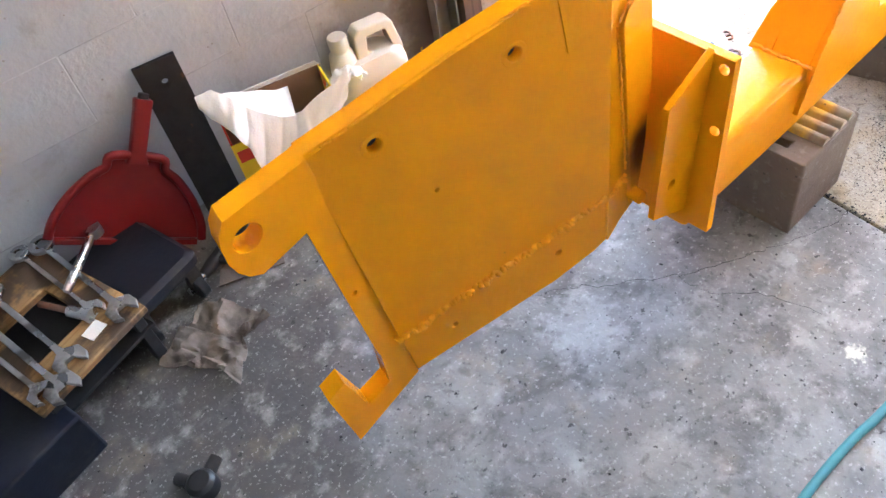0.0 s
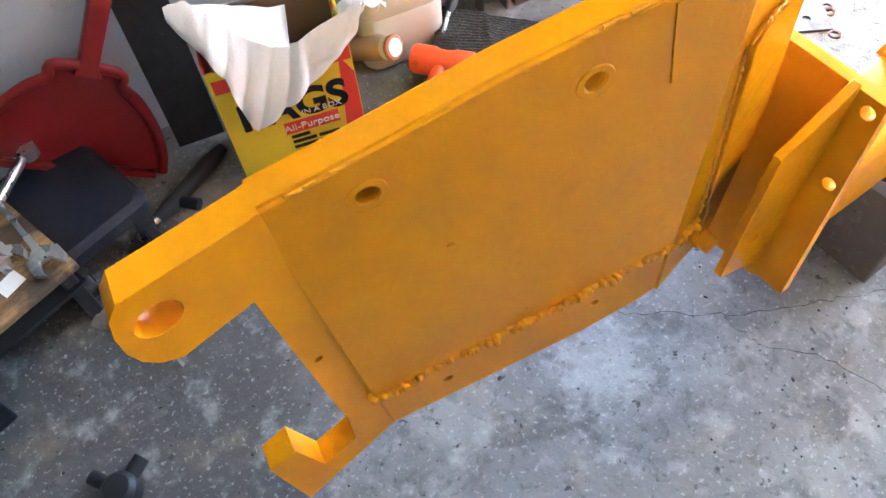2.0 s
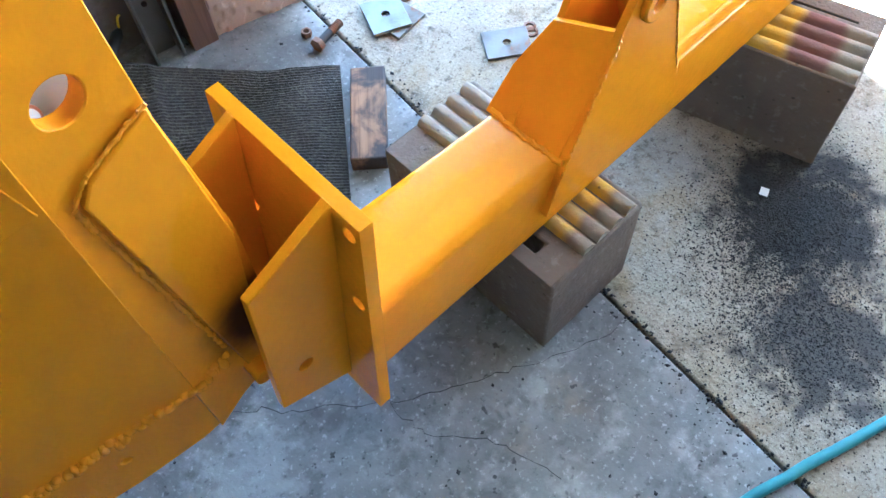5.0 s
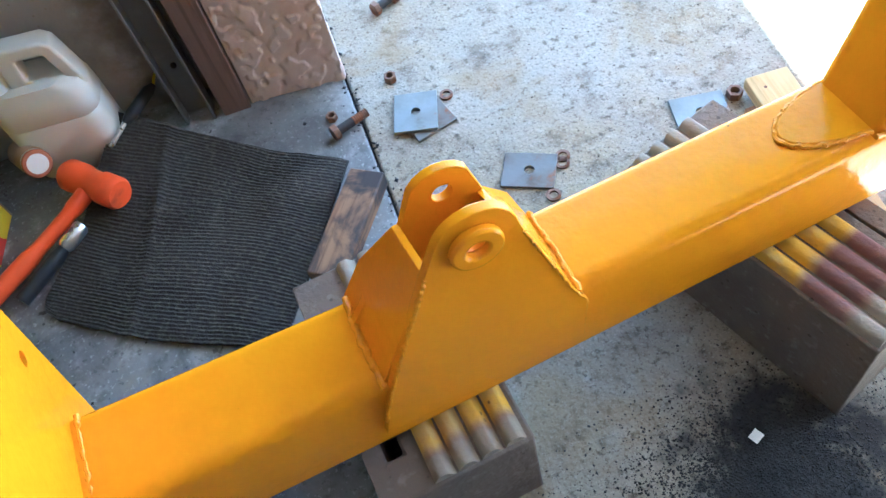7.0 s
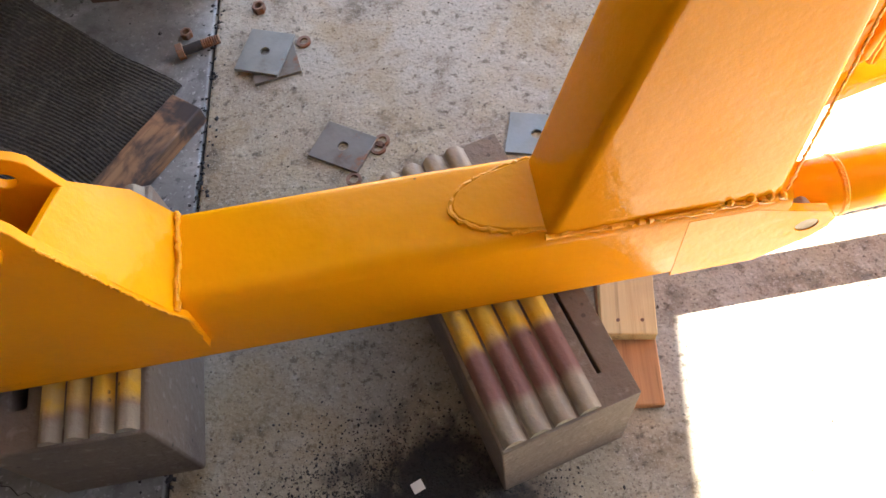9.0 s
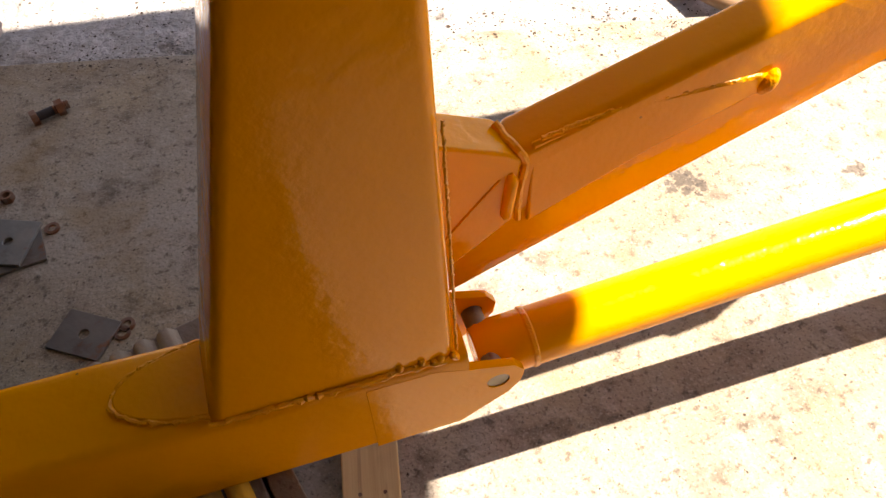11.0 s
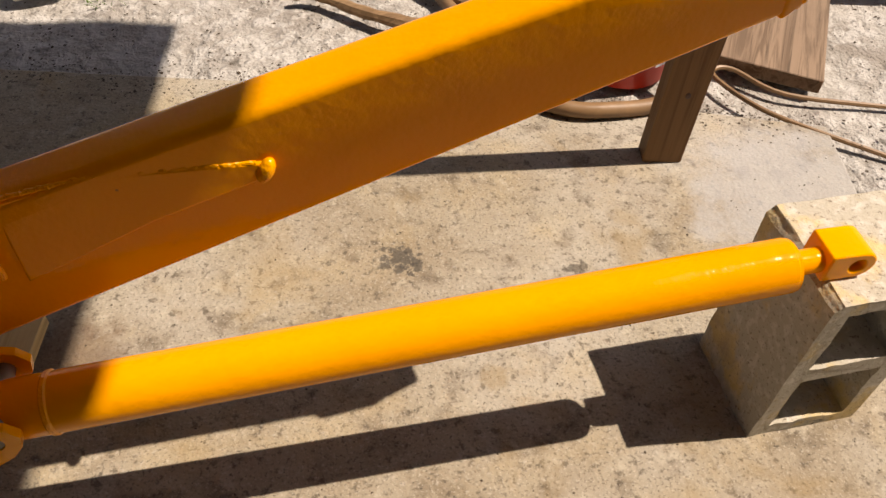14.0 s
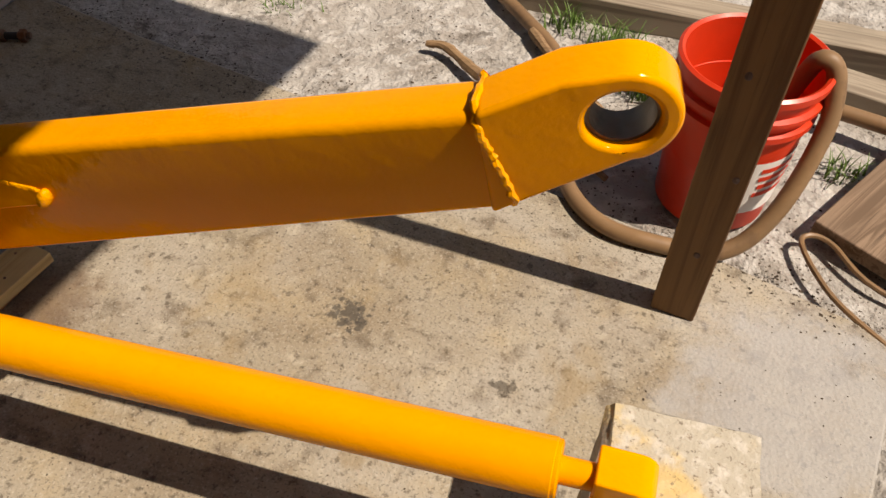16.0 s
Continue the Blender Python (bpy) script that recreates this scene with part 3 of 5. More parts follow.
jamb = thing("door_jamb", 1.175, 1.372, 0, "dark brown timber door jamb against the stucco pier", "door jamb", -8, kind="structure")
part("timber", box(-0.035, 0.018, -0.02, 0.06, 0, 2.35), JAMB, jamb, bevel=0.002)
track = thing("door_track", 1.095, 1.385, 0, "dull galvanised steel garage door track", "door track", -8, kind="structure")
bm = box(-0.028, 0.028, 0.02, 0.026, 0.0, 2.0)
box(0.024, 0.029, -0.02, 0.02, 0.0, 2.0, bm)
box(-0.029, -0.024, -0.012, 0.02, 0.0, 2.0, bm)
part("channel", bm, TRACKM, track, bevel=0.001)
for k in range(8):
    bm = bmesh.new()
    bmesh.ops.create_uvsphere(bm, u_segments=8, v_segments=5, radius=0.006, matrix=Matrix.Translation((0.0, 0.018, 0.12 + k * 0.22)))
    part("bolt_head", bm, DARKSTEEL, track)

# ---- the yellow steel frame ----
frame_thing = thing("loader_frame", 0.9, 0.57, 0.2, "freshly painted yellow welded steel loader frame resting on concrete blocks", "steel frame")
FO = Vector((0.9, 0.57, 0.2))


def fpart(name, bm, material, parent=None, label="", bevel=0.0, segments=2):
    bmesh.ops.translate(bm, vec=-FO, verts=bm.verts)
    return part(name, bm, material, parent or frame_thing, label, bevel, segments=segments)


SN = Vector((0.1914, 0.9815, 0))


def sp(d):
    """Plan (x, z) on the side plate's face, pushed d behind it."""
    return lambda u, v: Vector((u, 0.7135 - 0.195 * u, v)) + SN * d


def ep(d):
    """Plan (x, z) on the bent-back end of the side plate."""
    return lambda u, v: Vector((u, 0.5721 + 0.15 * (u - 0.725), v)) + Vector((-0.148, 0.989, 0)) * d


lug_hole = ring_pts(0.2098, 0.7035, 0.0185, 28)
big_hole = ring_pts(0.773, 0.773, 0.0185, 28)
lug_out = [(0.193, 0.745), (0.183, 0.732), (0.1785, 0.712), (0.178, 0.688), (0.183, 0.668), (0.192, 0.653), (0.207, 0.642), (0.2725, 0.651), (0.299, 0.362), (0.303, 0.340), (0.301, 0.269), (0.2574, 0.262), (0.2365, 0.353),
           (0.205, 0.346), (0.222, 0.199), (0.353, 0.232), (0.341, 0.356), (0.303, 0.7465), (0.295, 0.745)]
outline = [(0.351, 0.246), (0.62, 0.253), (0.700, 0.268), (0.728, 0.281), (0.728, 0.822), (0.70, 0.812), (0.62, 0.796), (0.50, 0.782), (0.37, 0.757), (0.301, 0.7462), (0.339, 0.356)]
small = [ring_pts(x, z, r, 16) for x, z, r in ((0.383, 0.715, 0.0095), (0.580, 0.738, 0.0095), (0.300, 0.501, 0.0045), (0.447, 0.596, 0.0035), (0.629, 0.319, 0.0055), (0.430, 0.299, 0.0055))]
side_plate = fpart("side_plate", sheet(outline, [small[0], small[1], *small[3:]], sp(0.004), SN * 0.030), PAINT, bevel=0.0025)
fpart("lug_plate", sheet(lug_out, [lug_hole, small[2]], lambda u, v: sp(0.008 - (0.345 - u) * 0.235)(u, v), SN * 0.032), PAINT, side_plate, bevel=0.0025)
end_out = [(0.724, 0.280), (0.764, 0.296), (0.818, 0.302), (0.838, 0.42), (0.840, 0.55), (0.822, 0.71), (0.816, 0.87), (0.77, 0.845), (0.724, 0.821)]
fpart("end_plate", sheet(end_out, [big_hole], ep(0.0), (-0.0027, 0.018, 0)), DARKSPOT, side_plate, bevel=0.0025)
# folded main panel over the plate
mp = [(0.299, 0.743), (0.338, 0.356), (0.726, 0.391), (0.727, 0.8205), (0.70, 0.8105), (0.62, 0.7945), (0.50, 0.7805), (0.37, 0.7555)]
fpart("panel", sheet(mp, [small[0], small[1], small[3]], sp(-0.001), SN * 0.0056), PAINT, side_plate, bevel=0.0022)
seam = fpart("weld_bead", bead([sp(-0.003)(0.338, 0.353), sp(-0.003)(0.55, 0.374), sp(-0.003)(0.728, 0.390), ep(-0.003)(0.768, 0.396)], 0.0056, 1, ripples=True), WELD, side_plate)
tagged(seam, kind="stuff")
rng = random.Random(41)
for k in range(11):
    u = rng.uniform(0.30, 0.69)
    top = lambda x: 0.745 + (x - 0.295) * 0.165
    fpart("weld_spatter", bead([sp(0.001)(u, top(u) - 0.002), sp(0.001)(u + rng.uniform(0.012, 0.035), top(u + 0.02) - 0.002)], 0.0026, 60 + k), WELD, side_plate)
for (x, z) in ((0.383, 0.715), (0.580, 0.738)):
    fpart("washer_seat", sheet(ring_pts(x, z, 0.018, 24), [ring_pts(x, z, 0.0105, 20)], sp(-0.0022), SN * 0.003), PAINT, side_plate, bevel=0.001)
dbl = [(0.746, 0.694), (0.758, 0.710), (0.818, 0.728), (0.834, 0.55), (0.806, 0.325), (0.787, 0.313), (0.778, 0.40)]
fpart("doubler", sheet(dbl, [], ep(-0.007), (-0.001, 0.010, 0)), DARKSPOT, side_plate, bevel=0.002)
fpart("doubler_weld", bead([ep(-0.0005)(0.741, 0.694), ep(-0.0005)(0.774, 0.405)], 0.0034, 3), WELD, side_plate, "dark groove weld")
fpart("doubler_top_weld", bead([ep(-0.003)(0.742, 0.699), ep(-0.004)(0.758, 0.714), ep(-0.004)(0.82, 0.732)], 0.0022, 4), WELD, side_plate)
# added dark discs stand for the darkness seen through the bolt holes
for x, z, rad in ((0.383, 0.715, 0.0092), (0.580, 0.738, 0.0092), (0.629, 0.319, 0.0052), (0.430, 0.299, 0.0052)):
    fpart("hole_dark_disc", sheet(ring_pts(x, z, rad, 16), [], sp(0.012), SN * 0.006), DARKSTEEL, side_plate, "dark disc added for the darkness inside the bolt hole")
patch = [(0.644, 0.789), (0.705, 0.803), (0.722, 0.712), (0.657, 0.697)]
fpart("patch", sheet(patch, [], sp(-0.0024), SN * 0.003), PAINT, side_plate, bevel=0.0008)
fpart("boss", tube([(0.790, 0.556, 0.340), (0.790, 0.664, 0.340)], 0.012, 18), PAINT, side_plate, "pin boss between the gussets")

# end flange with its gussets
fl_x = lambda z: 0.870 + 0.108 * (z - 0.237)
fl = [(0.478, 0.237), (0.492, 0.568), (0.715, 0.572), (0.70, 0.237)]
fh = [ring_pts(0.507, 0.549, 0.0085, 18), ring_pts(0.502, 0.441, 0.0085, 18), ring_pts(0.677, 0.549, 0.0085, 18), ring_pts(0.672, 0.441, 0.0085, 18)]
flange = fpart("flange", sheet(fl, fh, lambda u, v: (fl_x(v), u, v), (0.016, 0, 0)), PAINT, bevel=0.0015)
gus = [(0.905, 0.577), (0.802, 0.531), (0.783, 0.310), (0.872, 0.262)]
for yy in (0.526, 0.664):
    fpart("gusset", sheet(gus, [ring_pts(0.826, 0.360, 0.009, 18)], lambda u, v: (u, yy, v), (0, 0.012, 0)), PAINT, flange, bevel=0.0012)

# square tube beam
NY0, NY1, BZ0, BZ1 = 0.518, 0.630, 0.205, 0.352


def beam_ring(x, y0=NY0, y1=NY1, z0=BZ0, z1=BZ1, r=0.018):
    cy, cz = (y0 + y1) / 2, (z0 + z1) / 2
    return [(x, cy + u, cz + v) for u, v in roundrect(y1 - y0, z1 - z0, r, 5)]


beam = fpart("beam", loft([beam_ring(0.884, NY0 + 0.004, NY1 + 0.02), beam_ring(1.2, NY0, NY1 + 0.004), beam_ring(1.7), beam_ring(2.055, NY0, NY1 - 0.012)]), PAINT)
fpart("flange_weld", bead([(0.906, 0.523, 0.21), (0.906, 0.523, 0.35), (0.906, 0.645, 0.35)], 0.004, 5), WELD, beam)
# pin clevis at the beam's end
ck = [(1.95, 0.211), (2.045, 0.213), (2.10, 0.25), (2.113, 0.268), (2.116, 0.286), (2.105, 0.302), (2.06, 0.318), (2.02, 0.334), (1.95, 0.335)]
for yy in (0.5176, 0.608):
    fpart("clevis_plate", sheet(ck, [ring_pts(2.087, 0.279, 0.0125, 20)], lambda u, v: (u, yy, v), (0, 0.010, 0)), PAINT, beam, bevel=0.0003)
fpart("clevis_pin", tube([(2.087, 0.519, 0.279), (2.087, 0.622, 0.279)], 0.012, 18), BARE, beam, "bare steel clevis pin")
fpart("foot_pad", sheet([(1.83 + (u - 1.83) * 2.6, v) for u, v in ring_pts(1.83, 0.571, 0.043, 22, 90, 270)] + [(1.86, 0.528), (1.86, 0.614)], [], lambda u, v: (u, v, 0.352), (0, 0, 0.005)), PAINT, beam, bevel=0.002)
fpart("pad_weld", bead([(1.83 + (u - 1.83) * 2.6, v, 0.354) for u, v in ring_pts(1.83, 0.571, 0.044, 14, 90, 270)], 0.0035, 6), WELD, beam)

# lifting ears: a hollow hopper of four plates
ears = new("lift_bracket")
ears.parent = frame_thing
ears.empty_display_size = 0.03


def epart(name, bm, bevel=0.001, material=PAINT):
    bmesh.ops.translate(bm, vec=-FO, verts=bm.verts)
    return part(name, bm, material, ears, "", bevel)


fp = [(1.190, 0.258), (1.218, 0.358), (1.285, 0.515)] + ring_pts(1.336, 0.530, 0.040, 9, 160, 15) + [(1.377, 0.525), (1.424, 0.372), (1.440, 0.338), (1.436, 0.262)]
epart("ear_plate", sheet(fp, [ring_pts(1.334, 0.530, 0.0105, 22)], lambda u, v: (u, 0.508, v), (0, 0.0105, 0)))
bp = [(1.205, 0.352), (1.288, 0.470)] + ring_pts(1.337, 0.497, 0.036, 7, 145, 35) + [(1.380, 0.470), (1.428, 0.352)]
epart("ear_plate", sheet(bp, [ring_pts(1.338, 0.500, 0.0105, 22)], lambda u, v: (u, 0.592, v), (0, 0.010, 0)))
epart("ear_ring", sheet(ring_pts(1.334, 0.530, 0.0255, 28), [ring_pts(1.334, 0.530, 0.0105, 22)], lambda u, v: (u, 0.499, v), (0, 0.010, 0)), 0.003)
for quad, th in (([(1.212, 0.519, 0.350), (1.212, 0.640, 0.345), (1.243, 0.625, 0.415), (1.284, 0.602, 0.474), (1.285, 0.512, 0.512)], (0.007, 0, 0)),
                 ([(1.432, 0.512, 0.352), (1.377, 0.512, 0.520), (1.377, 0.602, 0.474), (1.412, 0.622, 0.415), (1.432, 0.628, 0.352)], (-0.007, 0, 0))):
    b = bmesh.new()
    b.faces.new([b.verts.new(p) for p in quad])
    g = bmesh.ops.extrude_face_region(b, geom=b.faces[:])["geom"]
    bmesh.ops.translate(b, vec=th, verts=[v for v in g if isinstance(v, bmesh.types.BMVert)])
    epart("cheek_plate", b)
epart("cheek_weld", bead([(1.212, 0.512, 0.352), (1.208, 0.575, 0.354), (1.212, 0.632, 0.354)], 0.0045, 7), 0, WELD)
epart("cheek_weld", bead([(1.434, 0.512, 0.354), (1.436, 0.57, 0.354), (1.434, 0.628, 0.354)], 0.004, 8), 0, WELD)
epart("corner_weld", bead([(1.196, 0.508, 0.29), (1.224, 0.508, 0.37), (1.284, 0.508, 0.51)], 0.003, 9), 0, WELD)
epart("corner_weld", bead([(1.379, 0.508, 0.515), (1.425, 0.508, 0.370), (1.440, 0.510, 0.335), (1.438, 0.510, 0.29)], 0.0022, 10), 0, WELD)

# tapered post
def post_ring(z):
    x0, x1 = 1.803 + 0.265 * (z - 0.35), 2.043 - 0.015 * (z - 0.35)
    return [((x0 + x1) / 2 + u, 0.5685 + v, z) for u, v in roundrect(x1 - x0, 0.097, 0.012, 5)]


post = fpart("post", loft([post_ring(0.345), post_ring(0.6), post_ring(0.93)]), PAINT)
fpart("post_weld", bead([(1.803, 0.519, 0.354), (1.93, 0.518, 0.354), (2.045, 0.519, 0.352)], 0.0042, 11), WELD, post)
fpart("post_seam", bead([(2.044, 0.522, 0.36), (2.040, 0.521, 0.66)], 0.0018, 12), WELD, post)
fpart("cross_pin", tube([(1.90, 0.66, 0.775), (2.10, 0.66, 0.775)], 0.026, 22), PAINT, post)
fpart("cross_pin_end", tube([(2.10, 0.66, 0.775), (2.122, 0.66, 0.775)], 0.017, 18), RUST, post, "bare rusty pin end")
fpart("cross_lug", box(1.93, 2.04, 0.61, 0.66, 0.755, 0.795), PAINT, post)

# tapered arm with its knee gusset and end eye
AY0, AY1 = 0.621, 0.675
arm_top = lambda x: 0.599 + 0.325 * (x - 2.424)
arm_bot = lambda x: 0.350 + 0.419 * (x - 2.192)


def arm_ring(x, top=None, bot=None):
    z0, z1 = arm_bot(x) if bot is None else bot, arm_top(x) if top is None else top
    return [(x, (AY0 + AY1) / 2 + u - 0.065 * v, (z0 + z1) / 2 + v) for u, v in roundrect(AY1 - AY0, z1 - z0, 0.011, 5)]


arm = fpart("arm", loft([arm_ring(2.048, 0.38, 0.292), arm_ring(2.14), arm_ring(2.4), arm_ring(2.65), arm_ring(2.868)]), PAINT)
knee = [(2.041, 0.562), (2.052, 0.550), (2.123, 0.518), (2.137, 0.505), (2.130, 0.425), (2.048, 0.360), (2.038, 0.360)]
fpart("knee_gusset", sheet(knee, [], lambda u, v: (u, 0.607, v), (0, 0.050, 0)), PAINT, arm, bevel=0.003)
fpart("knee_weld", bead([(2.124, 0.645, 0.520), (2.136, 0.611, 0.513), (2.140, 0.609, 0.500), (2.134, 0.609, 0.425)], 0.005, 13), WELD, arm)
fpart("knee_rib", tube([(2.126, 0.608, 0.491), (2.127, 0.606, 0.483), (2.123, 0.606, 0.438), (2.122, 0.608, 0.430)], [0.003, 0.0065, 0.0065, 0.003], 10), PAINT, arm)
fpart("knee_seam", bead([(2.116, 0.6065, 0.487), (2.09, 0.6065, 0.457), (2.058, 0.6065, 0.418)], 0.0016, 16), WELD, arm)
rng = random.Random(77)
for k in range(7):
    blob = bmesh.new()
    bmesh.ops.create_icosphere(blob, subdivisions=2, radius=rng.uniform(0.0028, 0.0046), matrix=Matrix.Translation((2.041 - 0.011 * k + rng.uniform(-0.004, 0.004), 0.519, 0.356 + rng.uniform(-0.003, 0.004))))
    fpart("weld_blob", blob, WELD, post)
tip_r = ring_pts(2.383, 0.517, 0.011, 7, -60, 80)
dart = [(2.15, 0.402), (2.28, 0.466)] + tip_r + [(2.24, 0.530), (2.15, 0.511)]
fpart("dart_plate", sheet(dart, [], lambda u, v: (u, AY0 - 0.004, v), (0, 0.006, 0)), PAINT, arm, bevel=0.0030)
tip = bmesh.new()
bmesh.ops.create_icosphere(tip, subdivisions=3, radius=1.0, matrix=Matrix.Translation((2.388, AY0 - 0.004, 0.518)) @ Euler((0, radians(25), 0)).to_matrix().to_4x4() @ Matrix.Diagonal((0.008, 0.009, 0.015, 1)))
fpart("dart_tip", tip, WELD, arm, "rounded weld at the tip of the dart plate")
fpart("dart_weld", bead([(2.16, AY0 - 0.002, 0.515), (2.237, AY0 - 0.002, 0.531), (2.38, AY0 - 0.0015, 0.527)], 0.0024, 14, None, (0.8, 1.0, 1.1)), WELD, arm)
# the eye: a cast end that tapers from the arm to a round boss
ec, er = (2.953, 0.740), 0.044
eye = [(2.864, arm_bot(2.864) - 0.002), (2.892, 0.650), (2.968, 0.700)] + ring_pts(ec[0], ec[1], er, 22, -58, 108) + [(2.905, 0.774), (2.846, 0.740)]
eye_y = lambda u, v: AY0 - 0.003 + (u - 2.862) * 0.24 - 0.065 * (v - 0.69)
fpart("end_eye", sheet(eye, [ring_pts(ec[0], ec[1], 0.0275, 32)], lambda u, v: (u, eye_y(u, v), v), (-0.008, 0.048, 0)), PAINT, arm, bevel=0.009, segments=4)
ringbm = sheet(ring_pts(ec[0], ec[1], 0.0285, 32), [ring_pts(ec[0], ec[1], 0.0245, 32)], lambda u, v: (u - 0.001, eye_y(u, v) + 0.009, v), (-0.006, 0.034, 0))
fpart("bushing", ringbm, BARE, arm, "bare steel bushing in the eye")
fpart("eye_weld", bead([(2.841, 0.668, 0.739), (2.843, AY0 + 0.006, 0.739), (2.849, eye_y(2.849, 0.728) + 0.001, 0.728), (2.882, eye_y(2.882, 0.652) + 0.001, 0.650), (2.879, AY0 + 0.010, 0.642)], 0.0040, 15, None, (0.85, 0.95, 1.0, 1.05)), WELD, arm)

# ---- hydraulic cylinder on the cinder block ----
A, B = Vector((2.082, 0.566, 0.263)), Vector((2.966, 0.566, 0.330))
ax = (B - A).normalized()
cyl = thing("hydraulic_cylinder", A.x, A.y, A.z, "yellow hydraulic cylinder pinned to the frame, resting on a cinder block", "hydraulic cylinder")


def cpart(name, bm, material, parent=None, label="", bevel=0.0):
    bmesh.ops.translate(bm, vec=-A, verts=bm.verts)
    return part(name, bm, material, parent or cyl, label, bevel)


def along(d):
    return A + ax * d


L = (B - A).length
cpart("barrel", tube([along(-0.006), along(0.002), along(0.10), along(L - 0.012), along(L - 0.002)], [0.029, 0.0335, 0.0335, 0.0335, 0.0335], 40), PAINT, bevel=0.0012)
cpart("seam_ring", tube([along(0.052), along(0.054), along(0.058), along(0.060)], [0.0335, 0.0352, 0.0352, 0.0335], 40), WELD)
cpart("gland", tube([along(L - 0.002), along(L + 0.002), along(L + 0.004)], [0.0322, 0.0322, 0.029], 40), PAINT)
cpart("rod", tube([along(L), along(L + 0.045)], 0.0155, 24), PAINT)
EX = along(L + 0.039)
ey = [(EX.x, 0.3145), (EX.x + 0.044, 0.3145)] + ring_pts(EX.x + 0.044, 0.3355, 0.021, 9, -88, 88) + [(EX.x, 0.3565)]
cpart("clevis_block", sheet(ey, [ring_pts(EX.x + 0.041, 0.3355, 0.0105, 22)], lambda u, v: (u, 0.546, v), (0, 0.048, 0)), PAINT, bevel=0.0025)
cpart("hose_port", lathe([(0.019, 0.0), (0.019, 0.006), (0.012, 0.010), (0.012, 0.022), (0.004, 0.024)], 12, None, True), PAINT).location = (Vector((2.118, 0.632, 0.318)) - A) * K


# ---- ribbed concrete blocks ----
def ribbed_block(x, y, turn, w, length, h, r0, r1, s0, s1, sy0, sy1, ribs, label):
    """A block with ribs over the share r0..r1 of its width and a slot at s0..s1."""
    t = thing("ribbed_block", x, y, 0, label, "concrete block", turn, "ribbed blocks under the frame")
    slot = [(w * s0, length * sy0), (w * s1, length * sy0), (w * s1, length * sy1), (w * s0, length * sy1)]
    bm = sheet([(0, 0), (w, 0), (w, length), (0, length)], [slot], lambda u, v: (u, v, h - 0.012), (0, 0, -(h - 0.012)))
    part("body", bm, BLOCK, t, bevel=0.004)
    n = 4
    x0, x1 = w * r0, w * r1
    pts = []
    for i in range(n):
        a = x0 + (x1 - x0) * i / n
        sw = (x1 - x0) / n
        for f, z in ((0.0, 0.0), (0.07, 0.0055), (0.14, 0.0095), (0.22, 0.0115), (0.32, 0.0125), (0.54, 0.0125), (0.62, 0.0112), (0.74, 0.0060), (0.84, 0.0018), (0.93, 0.0)):
            pts.append((a + sw * f, h - 0.0125 + z))
    pts.append((x1, h - 0.0125))
    prof = pts + [(x1, h - 0.0165), (x0, h - 0.0165)]
    bm = loft([[(u, yy, v) for u, v in prof] for yy in (0.004, length * 0.33, length * 0.66, length - 0.004)])
    part("ribbed_top", bm, ribs, t, "ribs dusted with yellow and red overspray")
    return t


ribbed_block(1.148, 0.452, 0, 0.19, 0.335, 0.205, 0.34, 0.97, 0.13, 0.24, 0.16, 0.46, RIBS, "grey ribbed concrete block with yellow overspray under the beam")
ribbed_block(1.724, 0.355, 14, 0.168, 0.385, 0.205, 0.03, 0.74, 0.80, 0.825, 0.10, 0.62, RIBS2, "ribbed concrete block with yellow and red overspray beside lumber")

# hollow cinder block on end
cb = thing("cinder_block", 3.010, 0.509, 0, "rough hollow cinder block on end with yellow overspray", "cinder block", 1)
W, D, H = 0.172, 0.166, 0.312
cells2 = [[(0.026, 0.024), (W - 0.026, 0.024), (W - 0.026, H / 2 - 0.014), (0.026, H / 2 - 0.014)], [(0.026, H / 2 + 0.014), (W - 0.026, H / 2 + 0.014), (W - 0.026, H - 0.024), (0.026, H - 0.024)]]
bm = sheet([(0, 0), (W, 0), (W, H), (0.010, H), (0, H - 0.012)], cells2, lambda u, v: (u, 0, v), (0, D, 0))
bmesh.ops.subdivide_edges(bm, edges=bm.edges[:], cuts=9, use_grid_fill=True)
roughen(bm, 0.0022, 60, 1)
roughen(bm, 0.0016, 150, 4)
part("body", bm, CINDER, cb)

# ---- lumber and steel pieces on the slab ----
t = thing("plank", 1.960, 0.70, 0, "pale sawn lumber plank lying under the frame", "plank", -11)
part("board", box(-0.037, 0.037, -0.185, 0.180, 0.017, 0.040), PALE, t, bevel=0.002)
for nx, ny in ((-0.015, 0.15), (0.012, 0.10), (0.0, 0.06), (-0.014, -0.165), (0.018, -0.165)):
    part("nail_head", tube([(nx, ny, 0.0395), (nx, ny, 0.0408)], 0.0026, 8), RUST, t)
t2 = thing("plank", 1.955, 0.62, 0, "orange stained plank lying flat under another", "plank", -8)
part("board", box(-0.052, 0.022, -0.195, 0.22, 0.0, 0.0165), ORANGEWOOD, t2, bevel=0.002)
solo("wood_offcut", box(-0.032, 0.032, -0.107, 0.107, 0, 0.034), BURNT, 1.257, 0.975, 0.0, "scorched brown wood offcut lying across the mat edge", "wood offcut", -41, bevel=0.003)


def steel_plate(x, y, z, turn, w, d, label, material):
    bm = sheet([(-w / 2, -d / 2), (w / 2, -d / 2), (w / 2, d / 2), (-w / 2, d / 2)], [ring_pts(0, 0, 0.0085, 18)], lambda u, v: (u, v, 0.006), (0, 0, -0.006))
    return solo("steel_plate", bm, material, x, y, z, label, "steel plate", turn, "loose square plates", bevel=0.0008)


